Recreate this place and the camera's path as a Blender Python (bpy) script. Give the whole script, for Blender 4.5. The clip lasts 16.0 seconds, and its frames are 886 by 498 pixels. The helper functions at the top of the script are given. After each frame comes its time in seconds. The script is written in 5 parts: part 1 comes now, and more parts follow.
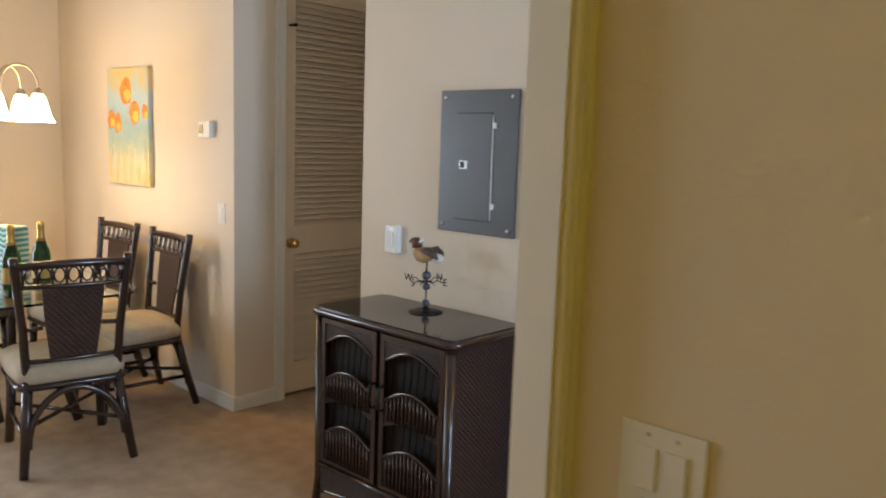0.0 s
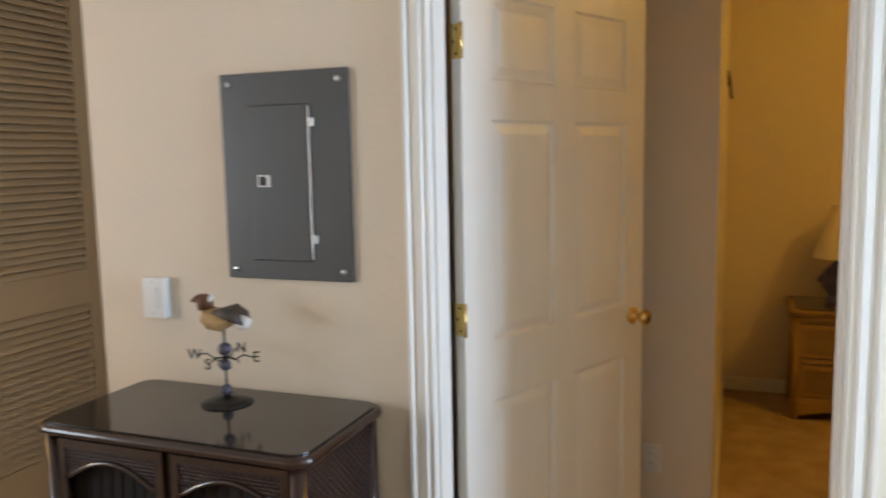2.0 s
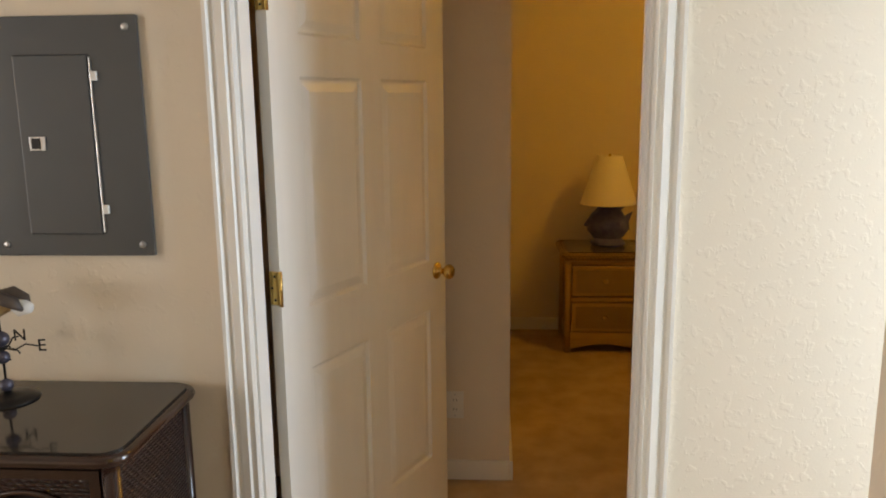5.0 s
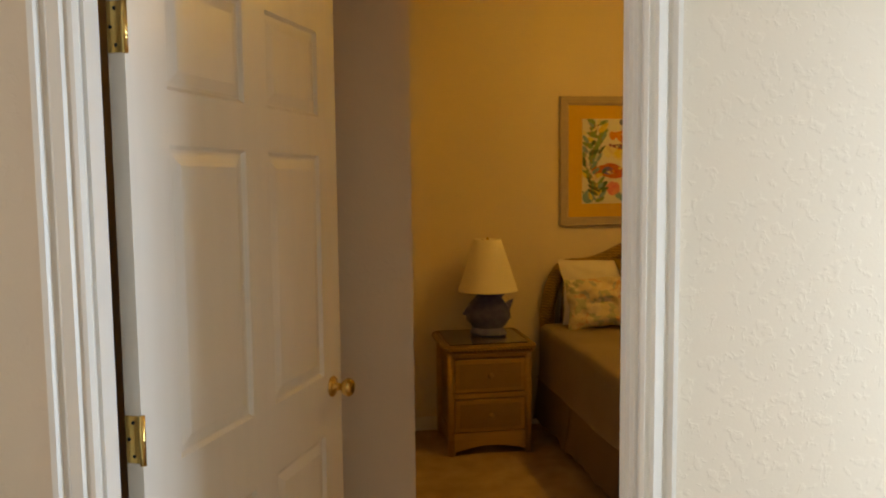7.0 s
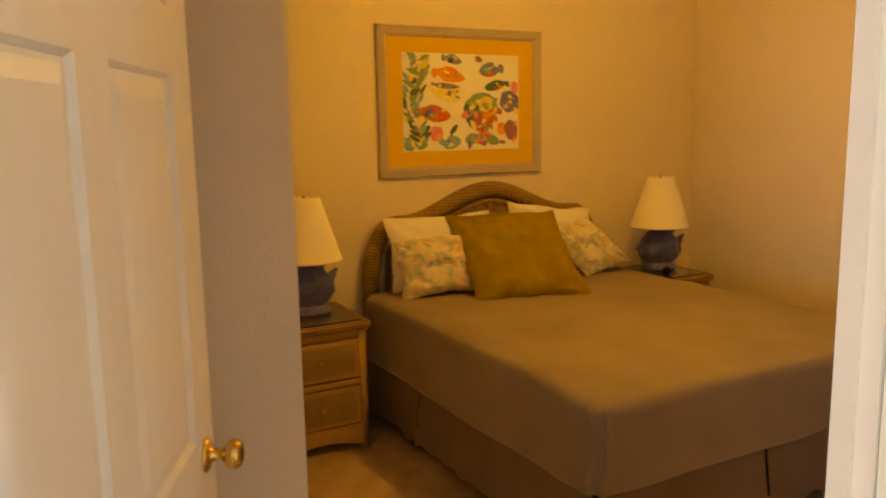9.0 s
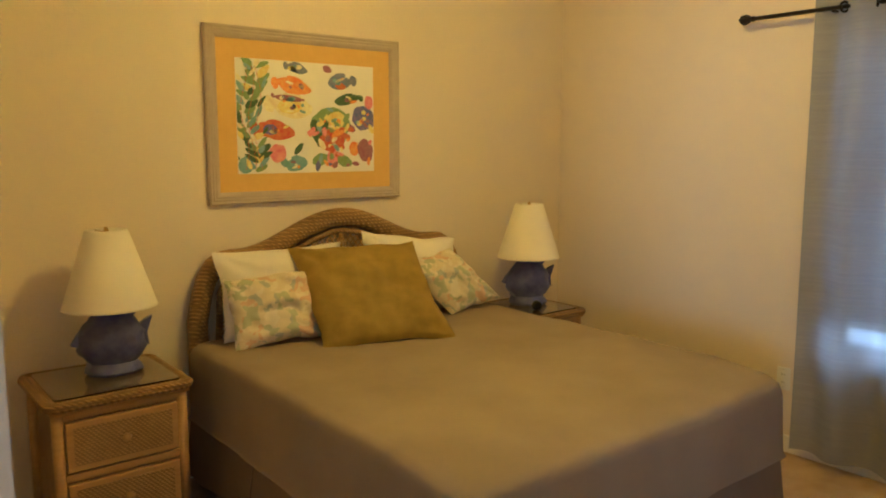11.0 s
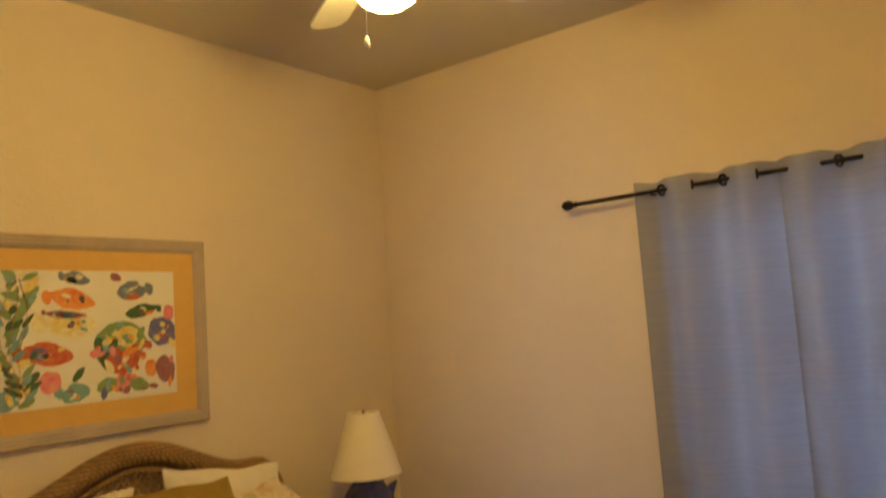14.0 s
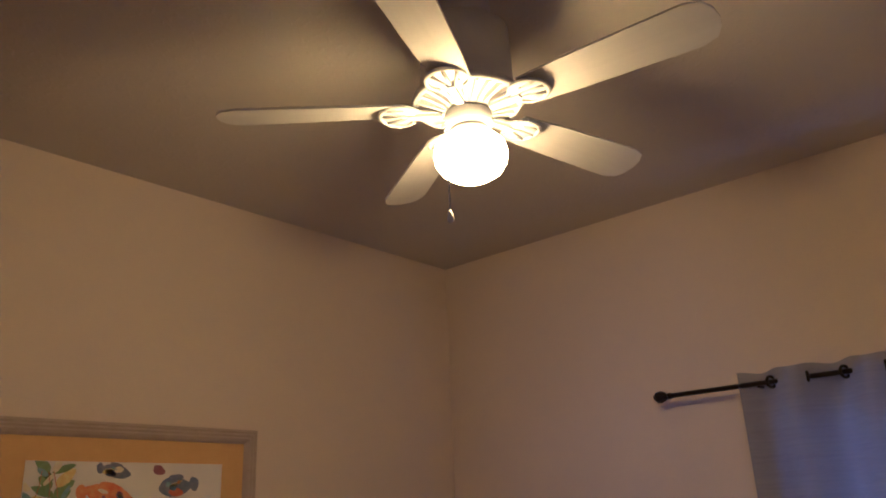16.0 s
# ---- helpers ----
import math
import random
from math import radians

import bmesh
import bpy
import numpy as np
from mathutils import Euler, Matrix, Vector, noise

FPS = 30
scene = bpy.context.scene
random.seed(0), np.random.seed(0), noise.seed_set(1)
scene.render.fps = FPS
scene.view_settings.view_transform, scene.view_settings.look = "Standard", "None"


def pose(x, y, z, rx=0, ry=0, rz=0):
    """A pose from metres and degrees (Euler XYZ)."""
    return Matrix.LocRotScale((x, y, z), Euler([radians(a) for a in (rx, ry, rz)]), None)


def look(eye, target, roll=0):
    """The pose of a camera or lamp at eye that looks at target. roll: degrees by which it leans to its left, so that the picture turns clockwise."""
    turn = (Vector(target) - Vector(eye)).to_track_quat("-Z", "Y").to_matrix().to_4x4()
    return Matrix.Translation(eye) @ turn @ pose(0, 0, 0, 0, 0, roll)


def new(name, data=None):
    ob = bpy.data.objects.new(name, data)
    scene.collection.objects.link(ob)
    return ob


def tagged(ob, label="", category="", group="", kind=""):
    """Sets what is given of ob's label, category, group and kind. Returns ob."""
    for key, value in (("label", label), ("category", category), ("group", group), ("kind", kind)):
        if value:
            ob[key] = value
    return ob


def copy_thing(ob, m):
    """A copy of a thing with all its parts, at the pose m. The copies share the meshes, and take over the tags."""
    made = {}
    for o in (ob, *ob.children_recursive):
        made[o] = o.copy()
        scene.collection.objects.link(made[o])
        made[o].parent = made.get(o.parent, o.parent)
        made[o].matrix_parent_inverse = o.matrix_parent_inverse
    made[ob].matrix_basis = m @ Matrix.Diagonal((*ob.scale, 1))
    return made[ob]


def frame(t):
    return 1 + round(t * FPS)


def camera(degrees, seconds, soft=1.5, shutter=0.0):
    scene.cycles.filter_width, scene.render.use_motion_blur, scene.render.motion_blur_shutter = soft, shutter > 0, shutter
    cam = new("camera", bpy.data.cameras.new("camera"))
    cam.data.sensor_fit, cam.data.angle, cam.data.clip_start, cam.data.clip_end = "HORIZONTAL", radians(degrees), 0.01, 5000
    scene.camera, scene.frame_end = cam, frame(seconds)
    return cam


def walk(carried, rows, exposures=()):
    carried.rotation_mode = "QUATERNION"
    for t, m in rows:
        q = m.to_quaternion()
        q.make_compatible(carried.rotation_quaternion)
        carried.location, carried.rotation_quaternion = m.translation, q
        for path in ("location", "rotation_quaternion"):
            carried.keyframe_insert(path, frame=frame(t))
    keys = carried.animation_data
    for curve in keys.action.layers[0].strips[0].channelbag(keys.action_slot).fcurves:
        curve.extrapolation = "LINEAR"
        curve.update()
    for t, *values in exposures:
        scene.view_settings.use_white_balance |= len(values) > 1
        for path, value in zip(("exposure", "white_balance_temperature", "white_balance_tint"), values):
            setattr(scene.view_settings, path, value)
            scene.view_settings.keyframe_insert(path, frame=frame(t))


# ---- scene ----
cam = camera(59.8, 16.0, soft=1.8, shutter=0.4)
PATH = [
    (0, (0.119, 0.019, 1.53), (-1.22, 1.481, 1.261), 1.9),
    (0.5, (-0.144, 0.132, 1.533), (-1.519, 1.554, 1.235), 0.0),
    (1, (-0.402, 0.227, 1.521), (-1.567, 1.827, 1.236), 0.6),
    (1.5, (-0.568, 0.425, 1.51), (-1.616, 2.116, 1.309), 0.5),
    (2, (-0.721, 0.549, 1.505), (-1.43, 2.405, 1.271), -1.1),
    (2.5, (-0.819, 0.591, 1.506), (-1.185, 2.535, 1.21), -1.7),
    (3, (-0.857, 0.575, 1.515), (-1.06, 2.531, 1.148), -0.5),
    (3.2, (-0.861, 0.574, 1.509), (-1.048, 2.527, 1.12), -0.2),
    (5.3, (-0.856, 0.574, 1.559), (-0.949, 2.537, 1.19), -1.0),
    (5.5, (-0.88, 0.603, 1.569), (-0.936, 2.576, 1.247), -1.2),
    (6, (-0.881, 0.708, 1.569), (-0.898, 2.697, 1.362), -0.6),
    (6.5, (-0.912, 0.859, 1.554), (-0.843, 2.852, 1.406), -0.4),
    (7, (-1.068, 1.049, 1.531), (-0.763, 3.019, 1.359), -0.6),
    (7.5, (-1.208, 1.207, 1.533), (-0.737, 3.138, 1.315), 0.3),
    (8, (-1.248, 1.472, 1.5), (-0.682, 3.375, 1.255), -0.2),
    (8.5, (-1.27, 1.71, 1.499), (-0.565, 3.562, 1.228), -1.4),
    (9, (-1.308, 1.919, 1.518), (-0.355, 3.65, 1.206), -1.0),
    (9.5, (-1.240, 2.075, 1.503), (-0.184, 3.739, 1.171), -0.2),
    (10, (-1.108, 2.193, 1.505), (-0.034, 3.848, 1.178), -0.1),
    (10.2, (-1.083, 2.24, 1.508), (0.036, 3.865, 1.179), -0.1),
    (12.3, (-0.819, 2.477, 1.542), (0.534, 3.943, 1.403), -1.2),
    (12.5, (-0.848, 2.521, 1.545), (0.527, 3.967, 1.417), -1.8),
    (13, (-0.76, 2.46, 1.561), (0.608, 3.917, 1.472), -2.0),
    (13.5, (-0.744, 2.532, 1.556), (0.71, 3.907, 1.538), -1.8),
    (14, (-0.683, 2.66, 1.599), (0.895, 3.873, 1.795), -4.0),
    (14.5, (-0.704, 2.813, 1.665), (0.875, 3.981, 2.042), -4.1),
    (15, (-0.609, 2.85, 1.682), (0.864, 4.07, 2.266), -2.4),
    (15.5, (-0.547, 2.867, 1.688), (0.88, 4.097, 2.358), -2.2),
    (16, (-0.511, 2.887, 1.686), (0.911, 4.133, 2.339), -2.5),
]
EXPOSURES = [
    (0, 0.18, 6500, 8), (0.5, 0.12, 6100, 8), (1.0, 0.1, 5950, 10), (1.5, 0.1, 5950, 7), (2.0, 0.35, 6900, 10), (2.5, 0.25, 7700, 12), (3.0, 0.2, 7900, 12), (6, 0.08, 8300, 13), (7.5, 0.0, 8200, 11), (8.2, 0.2, 8900, 14), (9, 0.92, 9300, 16), (9.5, 1.25, 6850, 5), (10.0, 1.3, 5200, -2), (10.3, 1.25, 5000, -2),
    (12.3, 1.2, 4650, 10), (13.5, 1.05, 4800, 12), (14, 0.82, 5100, 13), (14.6, 0.22, 4550, 26), (15, -0.2, 4280, 38), (16, -0.35, 4180, 42),
]
walk(cam, [(t, look(eye, target, roll)) for t, eye, target, roll in PATH], EXPOSURES)

# ---- world and lights ----
world = bpy.data.worlds.new("sky")
scene.world = world
world.use_nodes = True
sky = world.node_tree.nodes.new("ShaderNodeTexSky")
sky.sky_type = "NISHITA"
sky.sun_disc = False
sky.sun_elevation, sky.sun_rotation = radians(40), radians(90)
world.node_tree.nodes["Background"].inputs[1].default_value = 0.1
world.node_tree.links.new(sky.outputs[0], world.node_tree.nodes["Background"].inputs[0])


def area(name, eye, target, w, h, power, color):
    lamp = bpy.data.lights.new(name, "AREA")
    lamp.shape, lamp.size, lamp.size_y, lamp.energy, lamp.color = "RECTANGLE", w, h, power, color
    ob = new(name, lamp)
    ob.matrix_world = look(eye, target)
    return ob


DAY = (0.50, 0.70, 1.0)
area("entry_daylight", (1.10, 2.01, 1.25), (0, 2.01, 1.21), 0.42, 1.6, 54, DAY)
area("living_daylight", (-5.78, -0.4, 1.3), (0, -0.4, 0.6), 1.7, 1.7, 100, (0.70, 0.82, 1.0))
area("bedroom_daylight", (2.80, 3.285, 1.3), (0, 3.285, 1.3), 1.3, 1.5, 17, (0.62, 0.76, 1.0))
GLOBE_GLOW, SHADE_GLOW, ROOM_GLOW = 108.0, 23.0, 50.0
WARM = (1.0, 0.68, 0.10)
WARM_GLOBE = (1.0, 0.56, 0.082)

# ---- materials ----


def nodes_of(m):
    m.use_nodes = True
    nt = m.node_tree
    return nt, nt.nodes["Principled BSDF"]


def mat(name, a, b=None, scale=8.0, rough=0.6, metal=0.0, bump=0.0, bump_scale=200.0, detail=6.0, big=0.25, piece=0.0, coat=0.0, stretch=(1, 1, 1), spec=0.5):
    """Two colours mixed by noise at two sizes, with fine relief."""
    m = bpy.data.materials.new(name)
    nt, p = nodes_of(m)
    new_node, link = nt.nodes.new, nt.links.new
    co = new_node("ShaderNodeTexCoord")
    mp = new_node("ShaderNodeMapping")
    mp.inputs["Scale"].default_value = stretch
    link(co.outputs["Object"], mp.inputs["Vector"])
    b = b or tuple(c * 0.85 for c in a)
    n1 = new_node("ShaderNodeTexNoise")
    n1.inputs["Scale"].default_value, n1.inputs["Detail"].default_value = scale, detail
    link(mp.outputs[0], n1.inputs["Vector"])
    n2 = new_node("ShaderNodeTexNoise")
    n2.inputs["Scale"].default_value, n2.inputs["Detail"].default_value = scale * big, 3.0
    link(mp.outputs[0], n2.inputs["Vector"])
    add = new_node("ShaderNodeMath")
    add.operation = "ADD"
    link(n1.outputs[0], add.inputs[0])
    link(n2.outputs[0], add.inputs[1])
    fac = new_node("ShaderNodeMapRange")
    fac.inputs["From Min"].default_value, fac.inputs["From Max"].default_value = 0.7, 1.3
    link(add.outputs[0], fac.inputs["Value"])
    mix = new_node("ShaderNodeMix")
    mix.data_type = "RGBA"
    mix.inputs["A"].default_value, mix.inputs["B"].default_value = (*a, 1), (*b, 1)
    link(fac.outputs[0], mix.inputs["Factor"])
    out = mix.outputs["Result"]
    if piece:
        info = new_node("ShaderNodeObjectInfo")
        hsv = new_node("ShaderNodeHueSaturation")
        mr = new_node("ShaderNodeMapRange")
        mr.inputs["To Min"].default_value, mr.inputs["To Max"].default_value = 1 - piece, 1 + piece
        link(info.outputs["Random"], mr.inputs["Value"])
        link(mr.outputs[0], hsv.inputs["Value"])
        link(out, hsv.inputs["Color"])
        out = hsv.outputs["Color"]
    link(out, p.inputs["Base Color"])
    p.inputs["Metallic"].default_value = metal
    p.inputs["Coat Weight"].default_value = coat
    p.inputs["Specular IOR Level"].default_value = spec
    rr = new_node("ShaderNodeMapRange")
    rr.inputs["To Min"].default_value, rr.inputs["To Max"].default_value = max(0.03, rough - 0.08), min(1, rough + 0.08)
    link(n2.outputs[0], rr.inputs["Value"])
    link(rr.outputs[0], p.inputs["Roughness"])
    if bump:
        n3 = new_node("ShaderNodeTexNoise")
        n3.inputs["Scale"].default_value, n3.inputs["Detail"].default_value = bump_scale, 4.0
        link(mp.outputs[0], n3.inputs["Vector"])
        bp = new_node("ShaderNodeBump")
        bp.inputs["Strength"].default_value, bp.inputs["Distance"].default_value = bump, 0.004
        link(n3.outputs[0], bp.inputs["Height"])
        link(bp.outputs[0], p.inputs["Normal"])
    return m


def weave(name, a, b, across=90.0, along=90.0, rough=0.5, depth=0.6, coat=0.0):
    """Woven cane: two crossing waves give strands and gaps."""
    m = mat(name, a, b, scale=25, rough=rough, coat=coat)
    nt, p = nodes_of(m)
    new_node, link = nt.nodes.new, nt.links.new
    co = new_node("ShaderNodeTexCoord")
    waves = []
    for direction, size in (("Z", along), ("DIAGONAL", across)):
        w = new_node("ShaderNodeTexWave")
        w.bands_direction = direction
        w.inputs["Scale"].default_value, w.inputs["Distortion"].default_value = size / 6.3, 0.6
        w.inputs["Detail"].default_value = 1.0
        link(co.outputs["Object"], w.inputs["Vector"])
        waves.append(w)
    mul = new_node("ShaderNodeMath")
    mul.operation = "MULTIPLY"
    link(waves[0].outputs["Fac"], mul.inputs[0])
    link(waves[1].outputs["Fac"], mul.inputs[1])
    bp = new_node("ShaderNodeBump")
    bp.inputs["Strength"].default_value, bp.inputs["Distance"].default_value = depth, 0.006
    link(mul.outputs[0], bp.inputs["Height"])
    link(bp.outputs[0], p.inputs["Normal"])
    base = p.inputs["Base Color"].links[0].from_socket
    hsv = new_node("ShaderNodeHueSaturation")
    mr = new_node("ShaderNodeMapRange")
    mr.inputs["To Min"].default_value, mr.inputs["To Max"].default_value = 0.55, 1.15
    link(mul.outputs[0], mr.inputs["Value"])
    link(mr.outputs[0], hsv.inputs["Value"])
    link(base, hsv.inputs["Color"])
    link(hsv.outputs["Color"], p.inputs["Base Color"])
    return m


def plaster(name, a, b, knock=0.14):
    """Painted wall with a trowelled knock-down relief."""
    m = mat(name, a, b, scale=1.3, rough=0.75, spec=0.3)
    nt, p = nodes_of(m)
    new_node, link = nt.nodes.new, nt.links.new
    co = new_node("ShaderNodeTexCoord")
    n = new_node("ShaderNodeTexNoise")
    n.inputs["Scale"].default_value, n.inputs["Detail"].default_value, n.inputs["Distortion"].default_value = 42.0, 4.0, 0.3
    link(co.outputs["Object"], n.inputs["Vector"])
    ramp = new_node("ShaderNodeMapRange")
    ramp.interpolation_type = "SMOOTHSTEP"
    ramp.inputs["From Min"].default_value, ramp.inputs["From Max"].default_value = 0.53, 0.66
    link(n.outputs[0], ramp.inputs["Value"])
    fine = new_node("ShaderNodeTexNoise")
    fine.inputs["Scale"].default_value = 140.0
    link(co.outputs["Object"], fine.inputs["Vector"])
    add = new_node("ShaderNodeMath")
    add.operation = "MULTIPLY_ADD"
    add.inputs[1].default_value = 0.25
    link(fine.outputs[0], add.inputs[0])
    link(ramp.outputs[0], add.inputs[2])
    bp = new_node("ShaderNodeBump")
    bp.inputs["Strength"].default_value, bp.inputs["Distance"].default_value = knock, 0.004
    link(add.outputs[0], bp.inputs["Height"])
    link(bp.outputs[0], p.inputs["Normal"])
    return m


def glow(name, color, strength, surface=(0.9, 0.88, 0.82)):
    m = bpy.data.materials.new(name)
    nt, p = nodes_of(m)
    p.inputs["Base Color"].default_value = (*surface, 1)
    p.inputs["Roughness"].default_value = 0.3
    p.inputs["Emission Color"].default_value = (*color, 1)
    p.inputs["Emission Strength"].default_value = strength
    return m


def glass(name, color=(0.95, 0.98, 0.96), rough=0.02):
    m = bpy.data.materials.new(name)
    nt, p = nodes_of(m)
    p.inputs["Base Color"].default_value = (*color, 1)
    p.inputs["Roughness"].default_value = rough
    p.inputs["Transmission Weight"].default_value = 1.0
    p.inputs["IOR"].default_value = 1.46
    return m


WALL = plaster("cream_wall_paint", (0.74, 0.65, 0.53), (0.70, 0.61, 0.49))
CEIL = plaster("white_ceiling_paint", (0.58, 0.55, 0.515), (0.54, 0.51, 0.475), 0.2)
TRIM = mat("white_gloss_trim", (0.80, 0.78, 0.73), (0.76, 0.74, 0.69), scale=3, rough=0.45, bump=0.03, bump_scale=90)
CARPET = mat("tan_carpet", (0.52, 0.385, 0.265), (0.36, 0.25, 0.16), scale=9, rough=0.95, bump=0.9, bump_scale=330, big=0.2, spec=0.1)
BRASS = mat("polished_brass", (0.78, 0.55, 0.20), (0.66, 0.43, 0.13), scale=12, rough=0.2, metal=1.0)
STEEL_GREY = mat("grey_enamel", (0.075, 0.078, 0.08), (0.062, 0.065, 0.067), scale=4, rough=0.36, bump=0.05, bump_scale=400)
DARK_METAL = mat("blackened_metal", (0.018, 0.016, 0.015), (0.03, 0.027, 0.025), scale=40, rough=0.38, metal=0.6)
STEEL = mat("zinc_steel", (0.6, 0.6, 0.6), (0.5, 0.5, 0.5), rough=0.3, metal=1.0)
PLASTIC = mat("white_plastic", (0.78, 0.77, 0.73), (0.74, 0.73, 0.69), scale=5, rough=0.35)

# ---- mesh helpers ----


def box(bm, x0, x1, y0, y1, z0, z1, bevel=0.0):
    vs = [bm.verts.new(c) for c in ((x0, y0, z0), (x1, y0, z0), (x1, y1, z0), (x0, y1, z0), (x0, y0, z1), (x1, y0, z1), (x1, y1, z1), (x0, y1, z1))]
    fs = [bm.faces.new([vs[i] for i in f]) for f in ((3, 2, 1, 0), (4, 5, 6, 7), (0, 1, 5, 4), (1, 2, 6, 5), (2, 3, 7, 6), (3, 0, 4, 7))]
    if bevel:
        es = {e for f in fs for e in f.edges}
        bmesh.ops.bevel(bm, geom=list(es), offset=bevel, segments=2, profile=0.6, affect="EDGES")
    return bm


def boxed(*args, **kw):
    return box(bmesh.new(), *args, **kw)


def prism(bm, outline, axis, d0, d1):
    """A flat outline of (u, v) pushed along an axis: x takes (y, z), y takes (x, z), z takes (x, y)."""
    def at(u, v, d):
        return {"x": (d, u, v), "y": (u, d, v), "z": (u, v, d)}[axis]
    a = [bm.verts.new(at(u, v, d0)) for u, v in outline]
    b = [bm.verts.new(at(u, v, d1)) for u, v in outline]
    faces = [bm.faces.new(a), bm.faces.new(b[::-1])]
    n = len(a)
    faces += [bm.faces.new((a[i], b[i], b[(i + 1) % n], a[(i + 1) % n])) for i in range(n)]
    bmesh.ops.recalc_face_normals(bm, faces=faces)
    return bm


def tube(bm, points, r, seg=10, radii=None, flat=1.0, caps=True):
    """A round rod along points."""
    pts = [Vector(p) for p in points]
    rings = []
    up = None
    for i, p in enumerate(pts):
        d = (pts[min(i + 1, len(pts) - 1)] - pts[max(i - 1, 0)]).normalized()
        if up is None:
            up = d.orthogonal().normalized()
        up = (up - d * up.dot(d)).normalized()
        side = d.cross(up)
        rr = radii[i] if radii else r
        rings.append([bm.verts.new(p + (up * math.cos(a) * rr + side * math.sin(a) * rr * flat)) for a in (2 * math.pi * k / seg for k in range(seg))])
    for a, b in zip(rings, rings[1:]):
        for k in range(seg):
            bm.faces.new((a[k], a[(k + 1) % seg], b[(k + 1) % seg], b[k]))
    if caps:
        bm.faces.new(rings[0][::-1])
        bm.faces.new(rings[-1])
    return bm


def lathe(bm, profile, seg=24, at=(0, 0, 0), axis="z", close=True):
    """A profile of (radius, height) turned round an axis."""
    def place(r, h, a):
        c, s = r * math.cos(a), r * math.sin(a)
        v = {"z": (c, s, h), "y": (c, h, -s), "x": (h, c, s)}[axis]
        return (v[0] + at[0], v[1] + at[1], v[2] + at[2])
    rings = [[bm.verts.new(place(max(r, 1e-4), h, 2 * math.pi * k / seg)) for k in range(seg)] for r, h in profile]
    faces = []
    for a, b in zip(rings, rings[1:]):
        for k in range(seg):
            faces.append(bm.faces.new((a[k], a[(k + 1) % seg], b[(k + 1) % seg], b[k])))
    if close:
        faces.append(bm.faces.new(rings[0][::-1]))
        faces.append(bm.faces.new(rings[-1]))
    return bm


def rounded(w, d, r, n=5):
    """A rectangle w by d round the origin with round corners."""
    out = []
    for cx, cy, a0 in ((w / 2 - r, d / 2 - r, 0), (-w / 2 + r, d / 2 - r, 90), (-w / 2 + r, -d / 2 + r, 180), (w / 2 - r, -d / 2 + r, 270)):
        for k in range(n + 1):
            a = radians(a0 + 90 * k / n)
            out.append((cx + r * math.cos(a), cy + r * math.sin(a)))
    return out


def part(name, bm, material, parent=None, label="", smooth=False, soft_edge=0.0):
    me = bpy.data.meshes.new(name)
    if smooth:
        for f in bm.faces:
            f.smooth = True
        lim = radians(40)
        for e in bm.edges:
            if len(e.link_faces) == 2 and e.calc_face_angle(0) > lim:
                e.smooth = False
    bm.to_mesh(me)
    bm.free()
    me.materials.append(material)
    ob = new(name, me)
    ob.parent = parent
    return tagged(ob, label)


def share(name, ob, m, parent):
    """Another piece on the same mesh."""
    o = new(name, ob.data)
    o.parent = parent
    o.matrix_local = m
    return o


def thing(name, m, label, category, group="", kind=""):
    ob = new(name)
    ob.empty_display_size = 0.1
    ob.matrix_world = m
    return tagged(ob, label, category, group, kind)


def setting(name, bm, material, label="", category="", smooth=False):
    return tagged(part(name, bm, material, None, smooth=smooth), label, category, kind="structure")


# ---- the rooms ----
H = 3.03
D0, D1, DH = -1.445, -0.496, 2.082


def slab(*boxes):
    bm = bmesh.new()
    for b in boxes:
        box(bm, *b)
    return bm


setting("floor", slab((-6.1, 3.4, -2.7, 6.0, -0.12, 0)), CARPET, "tan cut-pile carpet with worn brown patches", "carpet floor")
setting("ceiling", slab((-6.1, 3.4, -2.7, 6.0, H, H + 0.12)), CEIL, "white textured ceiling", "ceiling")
setting("wall_bedroom_door", slab((-2.58, D0 - 0.02, 2.40, 2.50, 0, H), (D1 + 0.02, -0.36, 2.40, 2.455, 0, H), (-0.36, 3.2, 2.40, 2.50, 0, H), (D0 - 0.02, D1 + 0.02, 2.40, 2.50, DH + 0.02, H)), WALL, "cream textured wall with the bedroom doorway", "wall")
setting("wall_dining", slab((-5.85, -3.55, 2.33, 2.45, 0, H)), WALL, "cream textured dining wall", "wall")
L0, L1, LH = 2.665, 3.385, 2.44
setting("wall_closet_hall", slab((-3.67, -3.55, 2.45, L0, 0, H), (-3.67, -3.55, L1, 4.0, 0, H), (-3.67, -3.55, L0, L1, LH, H)), WALL, "cream wall round the louvred door", "wall")
setting("wall_hall_end", slab((-3.67, -2.46, 4.0, 4.12, 0, H)), WALL, "cream wall at the passage end", "wall")
setting("wall_hall_side", slab((-2.58, -2.46, 2.50, 4.0, 0, H)), WALL, "cream passage wall", "wall")
setting("closet_back", slab((-4.4, -4.3, 2.45, 4.12, 0, H), (-4.3, -3.67, 4.0, 4.12, 0, H)), WALL, "plain closet wall behind the louvred door", "wall")
WX0, WX1, WZ0, WZ1 = -1.3, 0.5, 0.4, 2.2
setting("wall_west", slab((-5.97, -5.85, -2.5, WX0, 0, H), (-5.97, -5.85, WX1, 2.45, 0, H), (-5.97, -5.85, WX0, WX1, 0, WZ0), (-5.97, -5.85, WX0, WX1, WZ1, H)), WALL, "cream end wall of the dining area", "wall")
setting("wall_living", slab((-5.97, 3.32, -2.62, -2.5, 0, H)), WALL, "cream living room wall", "wall")
